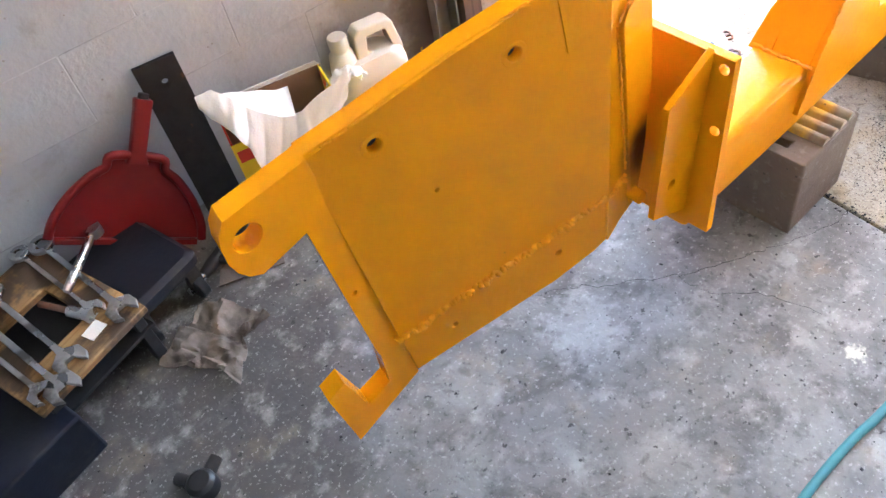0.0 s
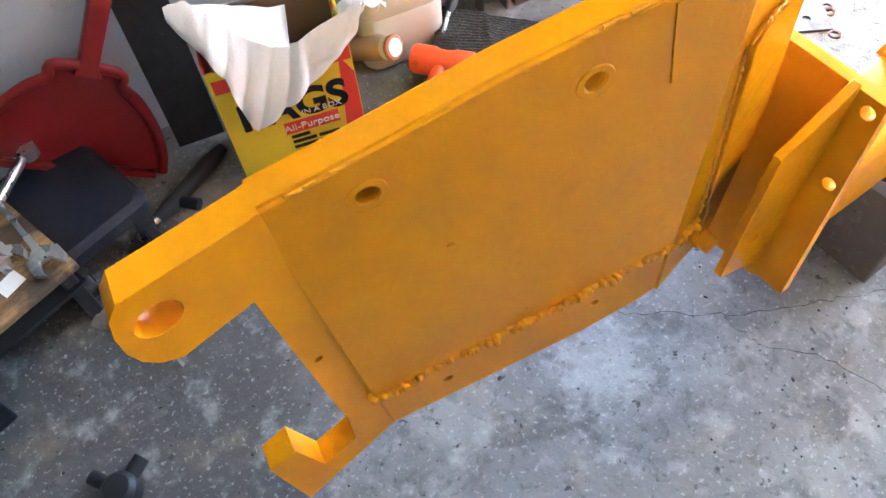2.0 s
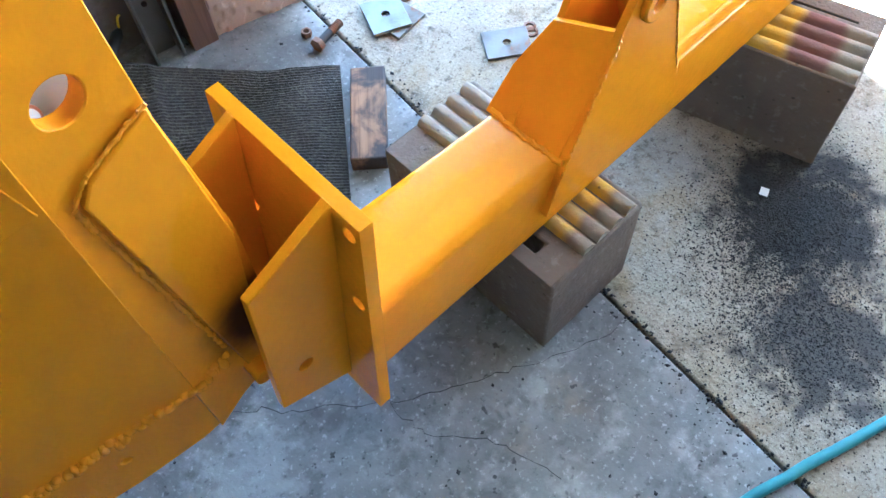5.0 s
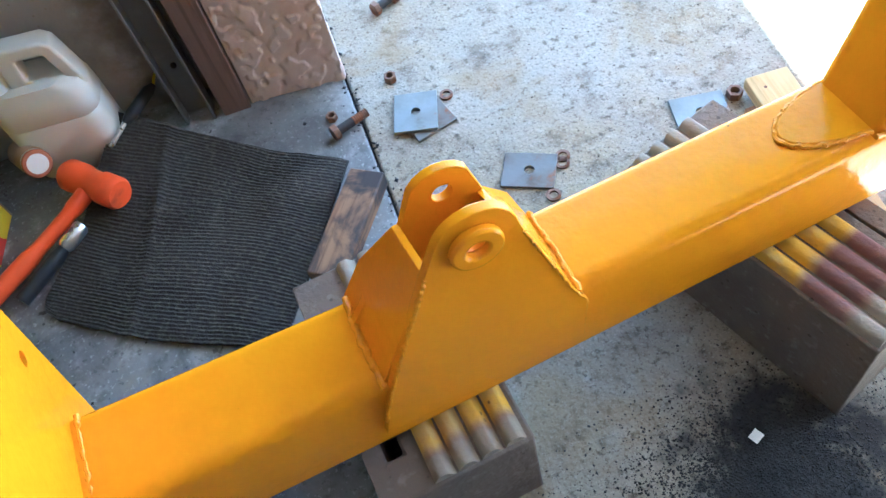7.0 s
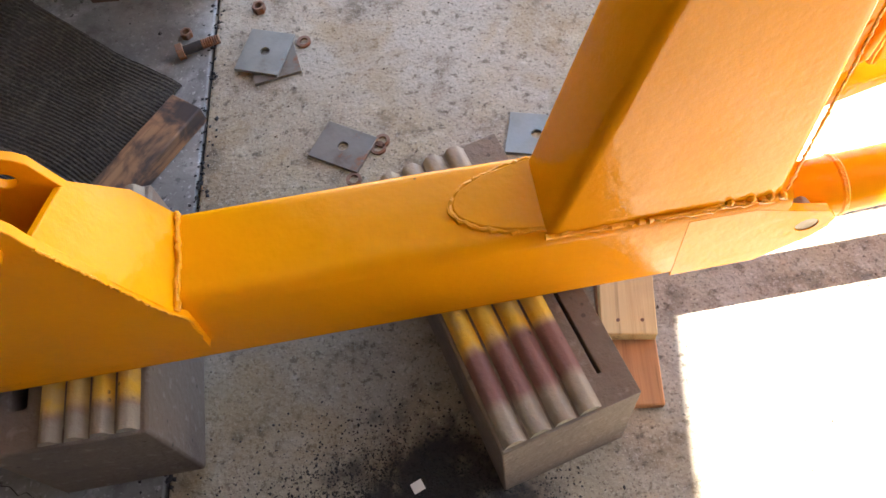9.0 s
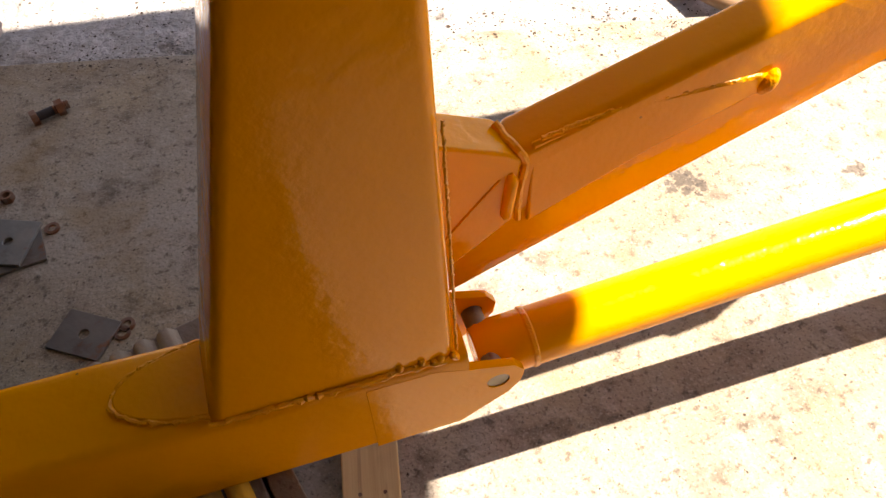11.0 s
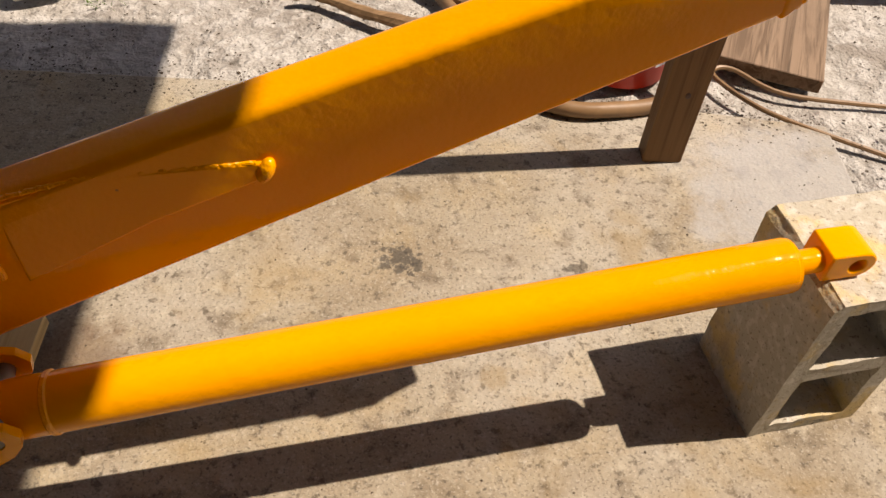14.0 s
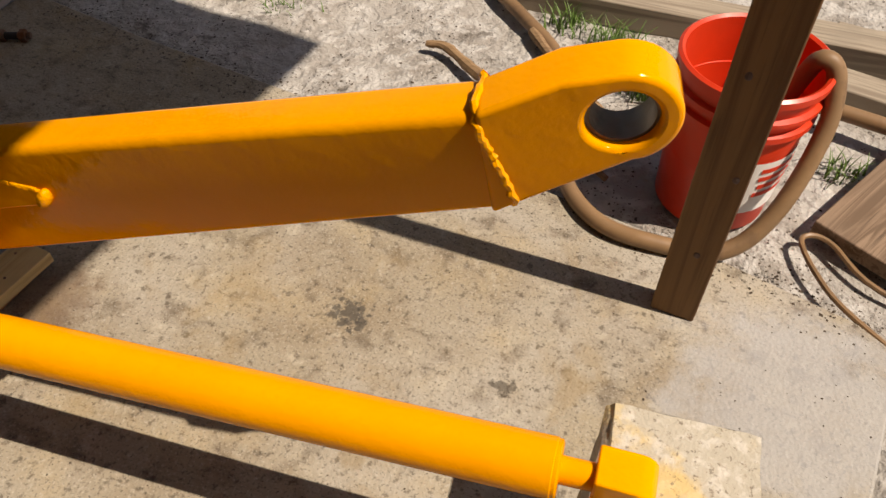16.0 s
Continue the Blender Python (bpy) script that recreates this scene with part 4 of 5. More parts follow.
steel_plate(1.470, 1.135, 0.0, 8, 0.082, 0.082, "brown square steel plate half under another", PLATE2)
steel_plate(1.457, 1.152, 0.0065, -23, 0.080, 0.092, "grey square steel plate with a centre hole", PLATE)
steel_plate(1.571, 0.929, 0.0, -34, 0.090, 0.072, "browned square steel plate with a centre hole", PLATE2)
steel_plate(1.878, 0.885, 0.0, -18, 0.092, 0.078, "thin grey square steel plate beside a nut", PLATE)


def hexnut(r, h, hole):
    hx = ring_pts(0, 0, r, 6)
    return sheet(hx, [ring_pts(0, 0, hole, 14)], lambda u, v: (u, v, h), (0, 0, -h))


def washer(r, h, hole):
    return sheet(ring_pts(0, 0, r, 22), [ring_pts(0, 0, hole, 18)], lambda u, v: (u, v, h), (0, 0, -h))


solo("nut", hexnut(0.0125, 0.014, 0.007), RUST, 1.451, 1.262, 0.0, "rusty brown hex nut on the slab", "nut", 10, "loose nuts", bevel=0.001, tilt=(0, 0))
solo("nut", hexnut(0.014, 0.014, 0.008), RUST, 1.947, 0.889, 0, "rusty brown hex nut on the slab", "nut", 25, "loose nuts", bevel=0.001)
solo("nut", hexnut(0.011, 0.012, 0.006), RUST, 1.318, 1.232, 0, "rusty brown hex nut beside a bolt", "nut", 40, "loose nuts", bevel=0.001)
solo("washer", washer(0.0125, 0.004, 0.0075), RUST, 1.525, 1.167, 0, "small rusty washer on the slab", "washer", 0, "loose washers")
solo("washer", washer(0.0125, 0.004, 0.0075), RUST, 1.582, 0.864, 0, "small rusty washer on the slab", "washer", 0, "loose washers")
solo("washer", washer(0.0125, 0.004, 0.0075), RUST, 1.627, 0.915, 0, "small rusty washer on the slab", "washer", 0, "loose washers")
solo("washer", washer(0.0125, 0.004, 0.0075), RUST, 1.635, 0.928, 0, "small rusty washer on the slab", "washer", 0, "loose washers")


def bolt(x, y, turn, label, length=0.065, r=0.009):
    t = thing("bolt", x, y, 0.0135, label, "bolt", turn, "loose bolts")
    hd = loft([[(xx, u, v) for u, v in ring_pts(0, 0, 0.0152, 6)] for xx in (-0.012, 0.0)])
    part("head", hd, RUST, t, bevel=0.001)
    part("shank", tube([(0, 0, 0), (length * 0.5, 0, 0)], r, 14), DARKSTEEL, t)
    rr = []
    pp = []
    for i in range(17):
        pp.append((length * (0.5 + 0.5 * i / 16), 0, 0))
        rr.append(r * (1.0 if i % 2 else 0.86))
    part("thread", tube(pp, rr, 12), RUST, t)
    return t


bolt(1.316, 1.186, 12, "rusty hex bolt lying at the slab joint")
b2 = bolt(1.505, 1.452, 18, "rusty hex bolt with its nut on the slab", 0.06)
part("nut", loft([[(xx, u, v) for u, v in ring_pts(0, 0, 0.0155, 6)] for xx in (0.036, 0.05)]), RUST, b2)

# ---- mat and tools ----
mat_thing = thing("floor_mat", 0.98, 1.14, 0, "dirty dark grey ribbed carpet mat on the garage floor", "mat")
c00, c10, c11, c01 = Vector((0.715, 1.085)), Vector((1.083, 0.818)), Vector((1.305, 1.115)), Vector((0.965, 1.415))
bm = bmesh.new()
NU, NV = 70, 350
grid = {}
for i in range(NU + 1):
    for j in range(NV + 1):
        u, v = i / NU, j / NV
        p = (c00 * (1 - u) + c10 * u) * (1 - v) + (c01 * (1 - u) + c11 * u) * v
        n1 = noise.noise((p.x * 6, p.y * 6, 1))
        wob = 0.012 * noise.noise((p.x * 5, p.y * 5, 7))
        rise = 0.05 * max(0, (v - 0.45)) * max(0, 1 - 1.5 * u) * 2
        crease = 0.005 * math.exp(-((u - 0.42 + 0.2 * v) / 0.02) ** 2)
        z = 0.010 + 0.006 * n1 + rise + crease + (0.0010 + 0.0005 * noise.noise((p.x * 14, p.y * 14, 4))) * math.sin(v * 58 * 2 * math.pi + 2.2 * n1) + 0.0016 * noise.noise((p.x * 120, p.y * 120, 2)) + 0.003 * noise.noise((p.x * 22, p.y * 22, 6))
        for cu, cv in ((0, 0), (1, 0)):
            near = abs(u - cu) + abs(v - cv)
            if near < 0.10:
                p = p.lerp((c00 + c10 + c01 + c11) / 4, (0.10 - near) * 0.6)
        grid[i, j] = bm.verts.new((p.x + wob - 0.98, p.y + wob - 1.14, max(z, 0.006)))
for i in range(NU):
    for j in range(NV):
        bm.faces.new((grid[i, j], grid[i + 1, j], grid[i + 1, j + 1], grid[i, j + 1]))
g = bmesh.ops.extrude_face_region(bm, geom=bm.faces[:])["geom"]
bmesh.ops.translate(bm, vec=(0, 0, -0.0055), verts=[v for v in g if isinstance(v, bmesh.types.BMVert)])
part("carpet", bm, MATM, mat_thing)

ham = thing("dead_blow_hammer", 0.888, 1.275, 0.055, "bright orange dead blow hammer lying on the mat", "hammer", 0)
hd0, hd1 = Vector((-0.045, 0.052, 0.0)), Vector((0.035, -0.052, 0.0))
part("head", tube([hd0, hd0.lerp(hd1, 0.06), hd0.lerp(hd1, 0.33), hd0.lerp(hd1, 0.42), hd0.lerp(hd1, 0.6), hd0.lerp(hd1, 0.68), hd0.lerp(hd1, 0.94), hd1], [0.025, 0.030, 0.030, 0.026, 0.026, 0.030, 0.030, 0.025], 24), ORANGEP, ham)
part("handle", tube(spline([(-0.008, 0.0, 0.0), (-0.05, -0.028, -0.006), (-0.13, -0.072, -0.018), (-0.245, -0.137, -0.028)], 5), [0.016] * 6 + [0.0135] * 5 + [0.017] * 5, 16), ORANGEP, ham)

tool = thing("pry_tool", 0.80, 1.18, 0.04, "black handled tool with a chrome socket end on the mat", "hand tool", 35)
part("handle", tube([(-0.11, 0, -0.012), (-0.02, 0, -0.006), (0.0, 0, -0.004)], [0.013, 0.014, 0.010], 14), BLACKP, tool)
part("socket", tube([(0.0, 0, -0.004), (0.008, 0, -0.004), (0.045, 0, 0.0), (0.05, 0, 0)], [0.010, 0.0145, 0.0145, 0.012], 16), CHROME, tool)
drv = thing("screwdriver", 0.985, 1.385, 0.07, "dark handled screwdriver with a yellow wire tip beside the jug", "screwdriver", 40)
part("handle", tube([(-0.02, 0, 0), (0, 0, 0), (0.06, 0, 0.004), (0.075, 0, 0.004)], [0.006, 0.012, 0.012, 0.006], 12), BLACKP, drv)
part("blade", tube([(-0.07, 0, -0.01), (-0.02, 0, 0)], 0.0045, 8), CHROME, drv)
part("wire", tube(spline([(0.075, 0, 0.004), (0.10, 0.008, 0.012), (0.125, 0.004, 0.004)]), 0.0025, 6), BOXY, drv)

# ---- jug, bottle and rag box by the wall ----
jug = thing("plastic_jug", 0.874, 1.424, 0.0, "milky white plastic jug with a moulded handle by the wall", "jug", -12)
rings = []
for z, w, d, r in ((0.0, 0.168, 0.098, 0.028), (0.006, 0.180, 0.106, 0.032), (0.125, 0.180, 0.106, 0.032), (0.129, 0.176, 0.102, 0.031), (0.133, 0.180, 0.106, 0.032), (0.168, 0.178, 0.104, 0.034), (0.190, 0.165, 0.092, 0.034), (0.202, 0.120, 0.085, 0.03)):
    rings.append([(u, v, z) for u, v in roundrect(w, d, r, 5)])
part("body", loft(rings), JUGM, jug)
grip = [(-0.034, 0.185), (-0.028, 0.262), (-0.014, 0.277), (0.058, 0.274), (0.074, 0.262), (0.089, 0.190), (0.088, 0.155), (-0.02, 0.155)]
part("handle", sheet(grip, [[(-0.002, 0.208), (0.003, 0.250), (0.052, 0.248), (0.063, 0.196), (0.055, 0.188)]], lambda u, v: (u, -0.021, v), (0, 0.042, 0)), JUGM, jug, bevel=0.010, segments=4)
part("neck", lathe([(0.036, 0.180), (0.030, 0.225), (0.021, 0.236), (0.021, 0.248)], 24, None, True), JUGM, jug).location = (-0.062 * K, 0, 0)
part("cap", lathe([(0.0235, 0.244), (0.0235, 0.270), (0.021, 0.274)], 28, None, True), JUGM, jug).location = (-0.062 * K, 0, 0)
bot = thing("small_bottle", 0.80, 1.365, 0.078, "tan plastic bottle lying propped up with an orange ringed cap", "bottle")
bot_way = Vector((0.35, -0.83, 0.40)).normalized()
bot.matrix_world = Matrix.Translation((Vector((0.812, 1.335, 0.096)) - bot_way * 0.0445) * K) @ bot_way.to_track_quat("X", "Z").to_matrix().to_4x4()
bmx = tube([(-0.09, 0, 0), (-0.08, 0, 0), (0.0, 0, 0), (0.018, 0, 0)], [0.02, 0.027, 0.027, 0.022], 24)
part("body", bmx, TANP, bot)
part("cap", tube([(0.018, 0, 0), (0.022, 0, 0), (0.04, 0, 0), (0.043, 0, 0)], [0.022, 0.0245, 0.0245, 0.022], 24), JUGM, bot)
part("cap_ring", tube([(0.034, 0, 0), (0.036, 0, 0), (0.041, 0, 0), (0.0435, 0, 0)], [0.0246, 0.0258, 0.0258, 0.0235], 24), DULLORANGE, bot, "thin dull orange ring round the cap")
part("cap_disc", tube([(0.043, 0, 0), (0.0445, 0, 0)], 0.0185, 24), WHITEP, bot)

BANG = math.degrees(math.atan2(-0.075, 0.233))
rag_box = thing("rag_box", 0.437, 1.312, 0.0, "open yellow and red cardboard box of rags with lettering", "cardboard box", BANG)
BWX, BDY, BHZ, TH = 0.245, 0.118, 0.300, 0.004
part("front_panel", box(0, BWX, 0, TH, 0.001, BHZ - 0.02), BOXY, rag_box)
part("back_panel", box(0, BWX, BDY - TH, BDY, 0.001, BHZ + 0.005), [BOXI], rag_box)
part("side_panel", box(0.0005, TH, TH, BDY - TH, 0.001, BHZ), BOXR, rag_box)
part("side_panel", box(BWX - TH, BWX - 0.0005, TH, BDY - TH, 0.001, BHZ), BOXY, rag_box)
part("bottom_panel", box(TH, BWX - TH, TH, BDY - TH, 0.001, 0.006), BOXI, rag_box)
flap = sheet([(-0.005, 0), (BWX, 0), (BWX - 0.01, 0.026), (0.03, 0.020), (0.0, 0.012)], [], lambda u, v: (u, BDY - v * 0.5, BHZ + 0.003 + v * 0.8), (0, 0.003, 0))
part("top_flap", flap, CARDW, rag_box, "white torn top flap")
part("side_flap", box(BWX - TH - 0.0025, BWX - TH - 0.0005, 0.02, BDY - 0.006, 0.20, BHZ + 0.008), BOXY, rag_box, "yellow inner flap printed with orange dots")
for fy, fz in ((0.075, 0.285), (0.095, 0.268), (0.078, 0.255), (0.098, 0.292)):
    part("orange_dot", tube([(BWX - TH - 0.0035, fy, fz), (BWX - TH - 0.0024, fy, fz)], 0.009, 14), ORANGEP, rag_box)
FACE = lambda x, z, d=0.0012: Matrix.Translation((x, -d, z)) @ Euler((radians(90), 0, 0)).to_matrix().to_4x4()
part("red_band", box(0.006, BWX - 0.002, -0.0010, 0.0, 0.232, 0.262), BOXR, rag_box)
part("red_band", sheet([(0.205, 0.0015), (BWX - 0.001, 0.0015), (BWX - 0.001, 0.20), (0.222, 0.245)], [], lambda u, v: (u, -0.0009, v), (0, 0.0009, 0)), BOXR, rag_box)
part("red_label", box(0.098, 0.200, -0.0012, 0.0, 0.092, 0.122), BOXR, rag_box)
words("RAGS", 0.080, INK, rag_box, FACE(0.125, 0.158), squash=1.1, label="bold black word on the box front", bold=0.0028)
words("IN A BOX", 0.017, INKW, rag_box, FACE(0.172, 0.139, 0.0025))
words("All-Purpose", 0.022, INKW, rag_box, FACE(0.148, 0.107, 0.0025))
bars = [(0.105, 0.140, 0.078), (0.105, 0.150, 0.064), (0.105, 0.150, 0.050), (0.155, 0.195, 0.064), (0.155, 0.197, 0.050)]
for x0, x1, z in bars:
    part("text_bar", box(x0, x1, -0.001, 0.0, z, z + 0.008), INK, rag_box)
SIDE = lambda y, z, d=0.0012: Matrix.Translation((BWX + d, y, z)) @ Euler((radians(90), 0, radians(90))).to_matrix().to_4x4()
words("RAGS", 0.040, INK, rag_box, SIDE(BDY / 2, 0.19))
part("red_band", sheet([(0.003, 0.002), (0.06, 0.002), (0.003, 0.12)], [], lambda u, v: (BWX + 0.0008, u, v), (-0.0008, 0, 0)), BOXR, rag_box)
# paper rags pulled over the front edge in folds that end in a point
crest = [(-0.024, 0.065, 0.379), (0.013, 0.06, 0.385), (0.039, 0.04, 0.365), (0.064, 0.02, 0.34), (0.089, 0.005, 0.323), (0.119, 0, 0.303), (0.147, 0, 0.292), (0.164, -0.005, 0.3), (0.205, -0.005, 0.321), (0.247, -0.003, 0.331), (0.279, 0, 0.352)]
hem = [(-0.025, 0.06, 0.36), (-0.008, 0.035, 0.336), (0.017, 0.0, 0.321), (0.034, -0.015, 0.278), (0.04, -0.018, 0.202), (0.054, -0.018, 0.155), (0.104, -0.016, 0.18), (0.155, -0.016, 0.218), (0.18, -0.012, 0.227), (0.217, -0.01, 0.254), (0.257, -0.004, 0.289)]
back = [(-0.020, 0.355), (0.008, 0.345), (0.040, 0.337), (0.075, 0.322), (0.103, 0.310), (0.135, 0.300), (0.165, 0.292)]
STEP = 12
bm = bmesh.new()
rows = []
for i in range((len(hem) - 1) * STEP + 1):
    f = min(i / STEP, len(hem) - 1.001)
    k, r = int(f), f - int(f)
    c, h = (Vector(a[k]).lerp(Vector(a[k + 1]), r) for a in (crest, hem))
    pleat = 0.014 * abs(math.sin((f - 1.8) * 2.9)) if 1.8 < f < 7.2 else 0.0
    if f < len(back) - 1:
        (x0, z0), (x1, z1) = back[k], back[k + 1]
        b = Vector((x0 + (x1 - x0) * r, 0.10, z0 + (z1 - z0) * r))
    else:
        b = c + Vector((0.0, 0.012, -0.008))
    col = []
    for q in range(5):
        p = b.lerp(c, q / 5)
        col.append(p + Vector((0, 0, 0.006 * noise.noise((f * 0.9, q * 0.7, 3)) - 0.010 * math.sin(q / 5 * math.pi))))
    for q in range(9):
        v = q / 8
        p = c.lerp(h, v)
        col.append(p + Vector((0, -0.012 * math.sin(v * 2.6) - pleat * (0.15 + 0.85 * v) + 0.004 * noise.noise((f * 1.3, v * 3, 8)), 0.003 * noise.noise((f * 2.1, v * 2, 5)))))
    rows.append([bm.verts.new(p) for p in col])
for a, b in zip(rows, rows[1:]):
    for j in range(len(a) - 1):
        bm.faces.new((a[j], b[j], b[j + 1], a[j + 1]))
for fc in bm.faces:
    fc.smooth = True
g = bmesh.ops.extrude_face_region(bm, geom=bm.faces[:])["geom"]
bmesh.ops.translate(bm, vec=(0, 0.001, -0.003), verts=[v for v in g if isinstance(v, bmesh.types.BMVert)])
rag = link_mesh("paper_rag", bm, PAPER)
rag.matrix_world = pose(0.437 * K, 1.312 * K, 0, 0, 0, BANG)
tagged(rag, "white paper rag pulled up and draped over the box front", "rag")
bm = bmesh.new()
for i in range(25):
    for j in range(17):
        u, v = i / 24, j / 16
        bm.verts.new((0.08 * u + 0.012 * noise.noise((u * 4, v * 4, 1)), 0.05 * v + 0.014 * noise.noise((u * 5, v * 3, 4)), 0.035 * math.sin(u * 2.6) + 0.02 * math.sin(v * 3) - 0.045 * u * v + 0.014 * noise.noise((u * 6, v * 6, 2))))
bm.verts.ensure_lookup_table()
for i in range(24):
    for j in range(16):
        k = i * 17 + j
        bm.faces.new((bm.verts[k], bm.verts[k + 17], bm.verts[k + 18], bm.verts[k + 1]))
g = bmesh.ops.extrude_face_region(bm, geom=bm.faces[:])["geom"]
bmesh.ops.translate(bm, vec=(0, 0, -0.002), verts=[v for v in g if isinstance(v, bmesh.types.BMVert)])
solo("paper_rag", bm, PAPER, 0.668, 1.245, 0.285, "crumpled white paper rag sticking out of the box", "rag", -12)

# ---- dustpan and dark plate against the wall ----
solo("dark_steel_plate", sheet([(-0.046, 0), (0.046, 0), (0.046, 0.415), (-0.046, 0.415)], [ring_pts(0.004, 0.365, 0.0075, 16)], lambda u, v: (u, 0, v), (0, 0.012, 0)), DARKSTEEL, 0.415, 1.462, 0.0, "dark steel bar with a hole leaning on the wall", "steel bar", -14, bevel=0.001, tilt=(-7, 0))
dp = thing("dustpan", 0.215, 1.43, 0.095, "red plastic dustpan leaning on the wall", "dustpan", -42)
pan = [(-0.162, -0.004), (0.162, -0.004), (0.155, 0.035), (0.130, 0.085), (0.092, 0.130), (0.062, 0.152), (0.050, 0.178), (-0.050, 0.178), (-0.062, 0.152), (-0.092, 0.130), (-0.130, 0.085), (-0.155, 0.035)]
pan_ob = part("pan", sheet(pan, [], lambda u, v: (u, 0.02, v), (0, 0.006, 0)), REDP, dp, bevel=0.002)
edge = [(u, 0.012, v) for u, v in pan[1:] + pan[:1]]
part("rim", tube(spline(edge, 4), 0.010, 10), REDP, dp)
part("lip", box(-0.150, 0.150, 0.004, 0.022, -0.016, -0.004), REDP, dp, bevel=0.002)
part("handle", loft([[(u, 0.015 + v, z) for u, v in roundrect(w, d, 0.007, 4)] for z, w, d in ((0.165, 0.046, 0.03), (0.19, 0.034, 0.026), (0.28, 0.036, 0.026), (0.297, 0.038, 0.028), (0.301, 0.034, 0.024))]), REDP, dp)
part("handle_plug", tube([(0, 0.015, 0.299), (0, 0.015, 0.312)], 0.011, 12), DARKSTEEL, dp)
pan_right = Vector((0.257, -0.061, -0.190)).normalized()
pan_up = Vector((0.153, 0.062, 0.251))
pan_up = (pan_up - pan_right * pan_up.dot(pan_right)).normalized()
dp.matrix_world = Matrix.Translation(Vector((0.186, 1.430, 0.132)) * K) @ Matrix((pan_right, pan_up.cross(pan_right), pan_up)).transposed().to_4x4()

# ---- roller seat with tool tray ----
tray = thing("tool_tray", -0.035, 1.33, 0.0, "worn wooden tool tray on casters loaded with wrenches", "tool tray", 14)
hole_a = [(-0.08, -0.06), (0.045, -0.06), (0.045, 0.08), (-0.08, 0.08)]
part("board", sheet([(-0.15, -0.155), (0.115, -0.155), (0.115, 0.20), (-0.15, 0.20)], [hole_a], lambda u, v: (u, v, 0.163), (0, 0, -0.016)), TRAYWOOD, tray, bevel=0.002)
part("tray_bottom", box(-0.145, 0.11, -0.15, 0.195, 0.10, 0.108), BLACKP, tray)
for cx, cy in ((-0.12, -0.13), (0.09, -0.13), (-0.12, 0.17), (0.09, 0.17)):
    part("leg", box(cx - 0.012, cx + 0.012, cy - 0.012, cy + 0.012, 0.0, 0.147), BLACKP, tray, bevel=0.002)
seat = thing("padded_seat", 0.145, 1.375, 0.0, "worn navy vinyl padded roller seat with a caster", "roller seat", 12)
bm = loft([[(u, v, z) for u, v in roundrect(w, d, 0.02, 4)] for z, w, d in ((0.100, 0.17, 0.22), (0.108, 0.19, 0.24), (0.13, 0.192, 0.242), (0.142, 0.17, 0.22))])
roughen(bm, 0.004, 12, 2)
part("cushion", bm, NAVY, seat)
part("frame", box(-0.08, 0.08, -0.10, 0.10, 0.08, 0.10), BLACKP, seat)
for cx, cy in ((0.07, -0.095), (-0.07, -0.095), (0.07, 0.095), (-0.07, 0.095)):
    part("caster_wheel", tube([(cx - 0.011, cy, 0.03), (cx + 0.011, cy, 0.03)], 0.029, 18), BLACKP, seat, bevel=0.003)
    part("caster_fork", box(cx - 0.015, cx + 0.015, cy - 0.008, cy + 0.008, 0.03, 0.092), DARKSTEEL, seat)
solo("dark_tool_case", box(-0.16, 0.10, -0.10, 0.10, 0, 0.12), NAVY, -0.215, 1.20, 0, "dark blue tool case on the floor", "tool case", 12, bevel=0.006)


def wrench(x0, y0, x1, y1, z, size, label):
    p0, p1 = Vector((x0, y0, 0)), Vector((x1, y1, 0))
    ln = (p1 - p0).length
    t = thing("wrench", x0, y0, z, label, "wrench", math.degrees(math.atan2(y1 - y0, x1 - x0)), "wrenches on the tray")
    size *= 1.45
    w, r = size * 0.40, size
    rr = ring_pts(0, 0, r * 0.95, 18)
    part("box_end", sheet(rr, [ring_pts(0, 0, r * 0.55, 12)], lambda u, v: (u, v, 0.010), (0, 0, -0.010)), CHROME, t, bevel=0.0015)
    part("shank", loft([[(xx, u, 0.005 + v) for u, v in roundrect(ww, 0.007, 0.0025, 3)] for xx, ww in ((r * 0.8, w * 1.3), (r * 1.6, w), (ln - r * 1.7, w), (ln - r * 0.9, w * 1.4))]), CHROME, t)
    jaw = [(ln - r * 1.1, -w * 0.6), (ln - r * 0.5, -r), (ln + r * 0.5, -r * 0.98), (ln + r * 0.95, -r * 0.45), (ln + r * 0.3, -r * 0.46), (ln - r * 0.1, -r * 0.3), (ln - r * 0.1, r * 0.3), (ln + r * 0.3, r * 0.46), (ln + r * 0.85, r * 0.75), (ln + r * 0.3, r * 1.05), (ln - r * 0.5, r), (ln - r * 1.1, w * 0.6)]
    part("open_jaw", sheet(jaw, [], lambda u, v: (u, v, 0.010), (0, 0, -0.010)), CHROME, t, bevel=0.0015)


wrench(-0.005, 1.545, 0.035, 1.275, 0.166, 0.016, "slim chrome combination wrench on the tray")
wrench(0.040, 1.530, 0.078, 1.232, 0.166, 0.020, "long chrome combination wrench on the tray")
wrench(-0.095, 1.490, -0.050, 1.200, 0.166, 0.021, "large chrome combination wrench on the tray")
wrench(-0.135, 1.440, -0.088, 1.155, 0.166, 0.022, "large chrome combination wrench overhanging the tray")
wrench(-0.160, 1.380, -0.120, 1.175, 0.166, 0.017, "chrome combination wrench on the tray")
rt = thing("ratchet", 0.10, 1.43, 0.178, "chrome ratchet handle across the tray and seat", "ratchet", 43)
part("handle", tube([(-0.11, 0, 0), (-0.10, 0, 0), (0.02, 0, 0.0), (0.05, 0, 0)], [0.006, 0.009, 0.009, 0.006], 12), CHROME, rt)
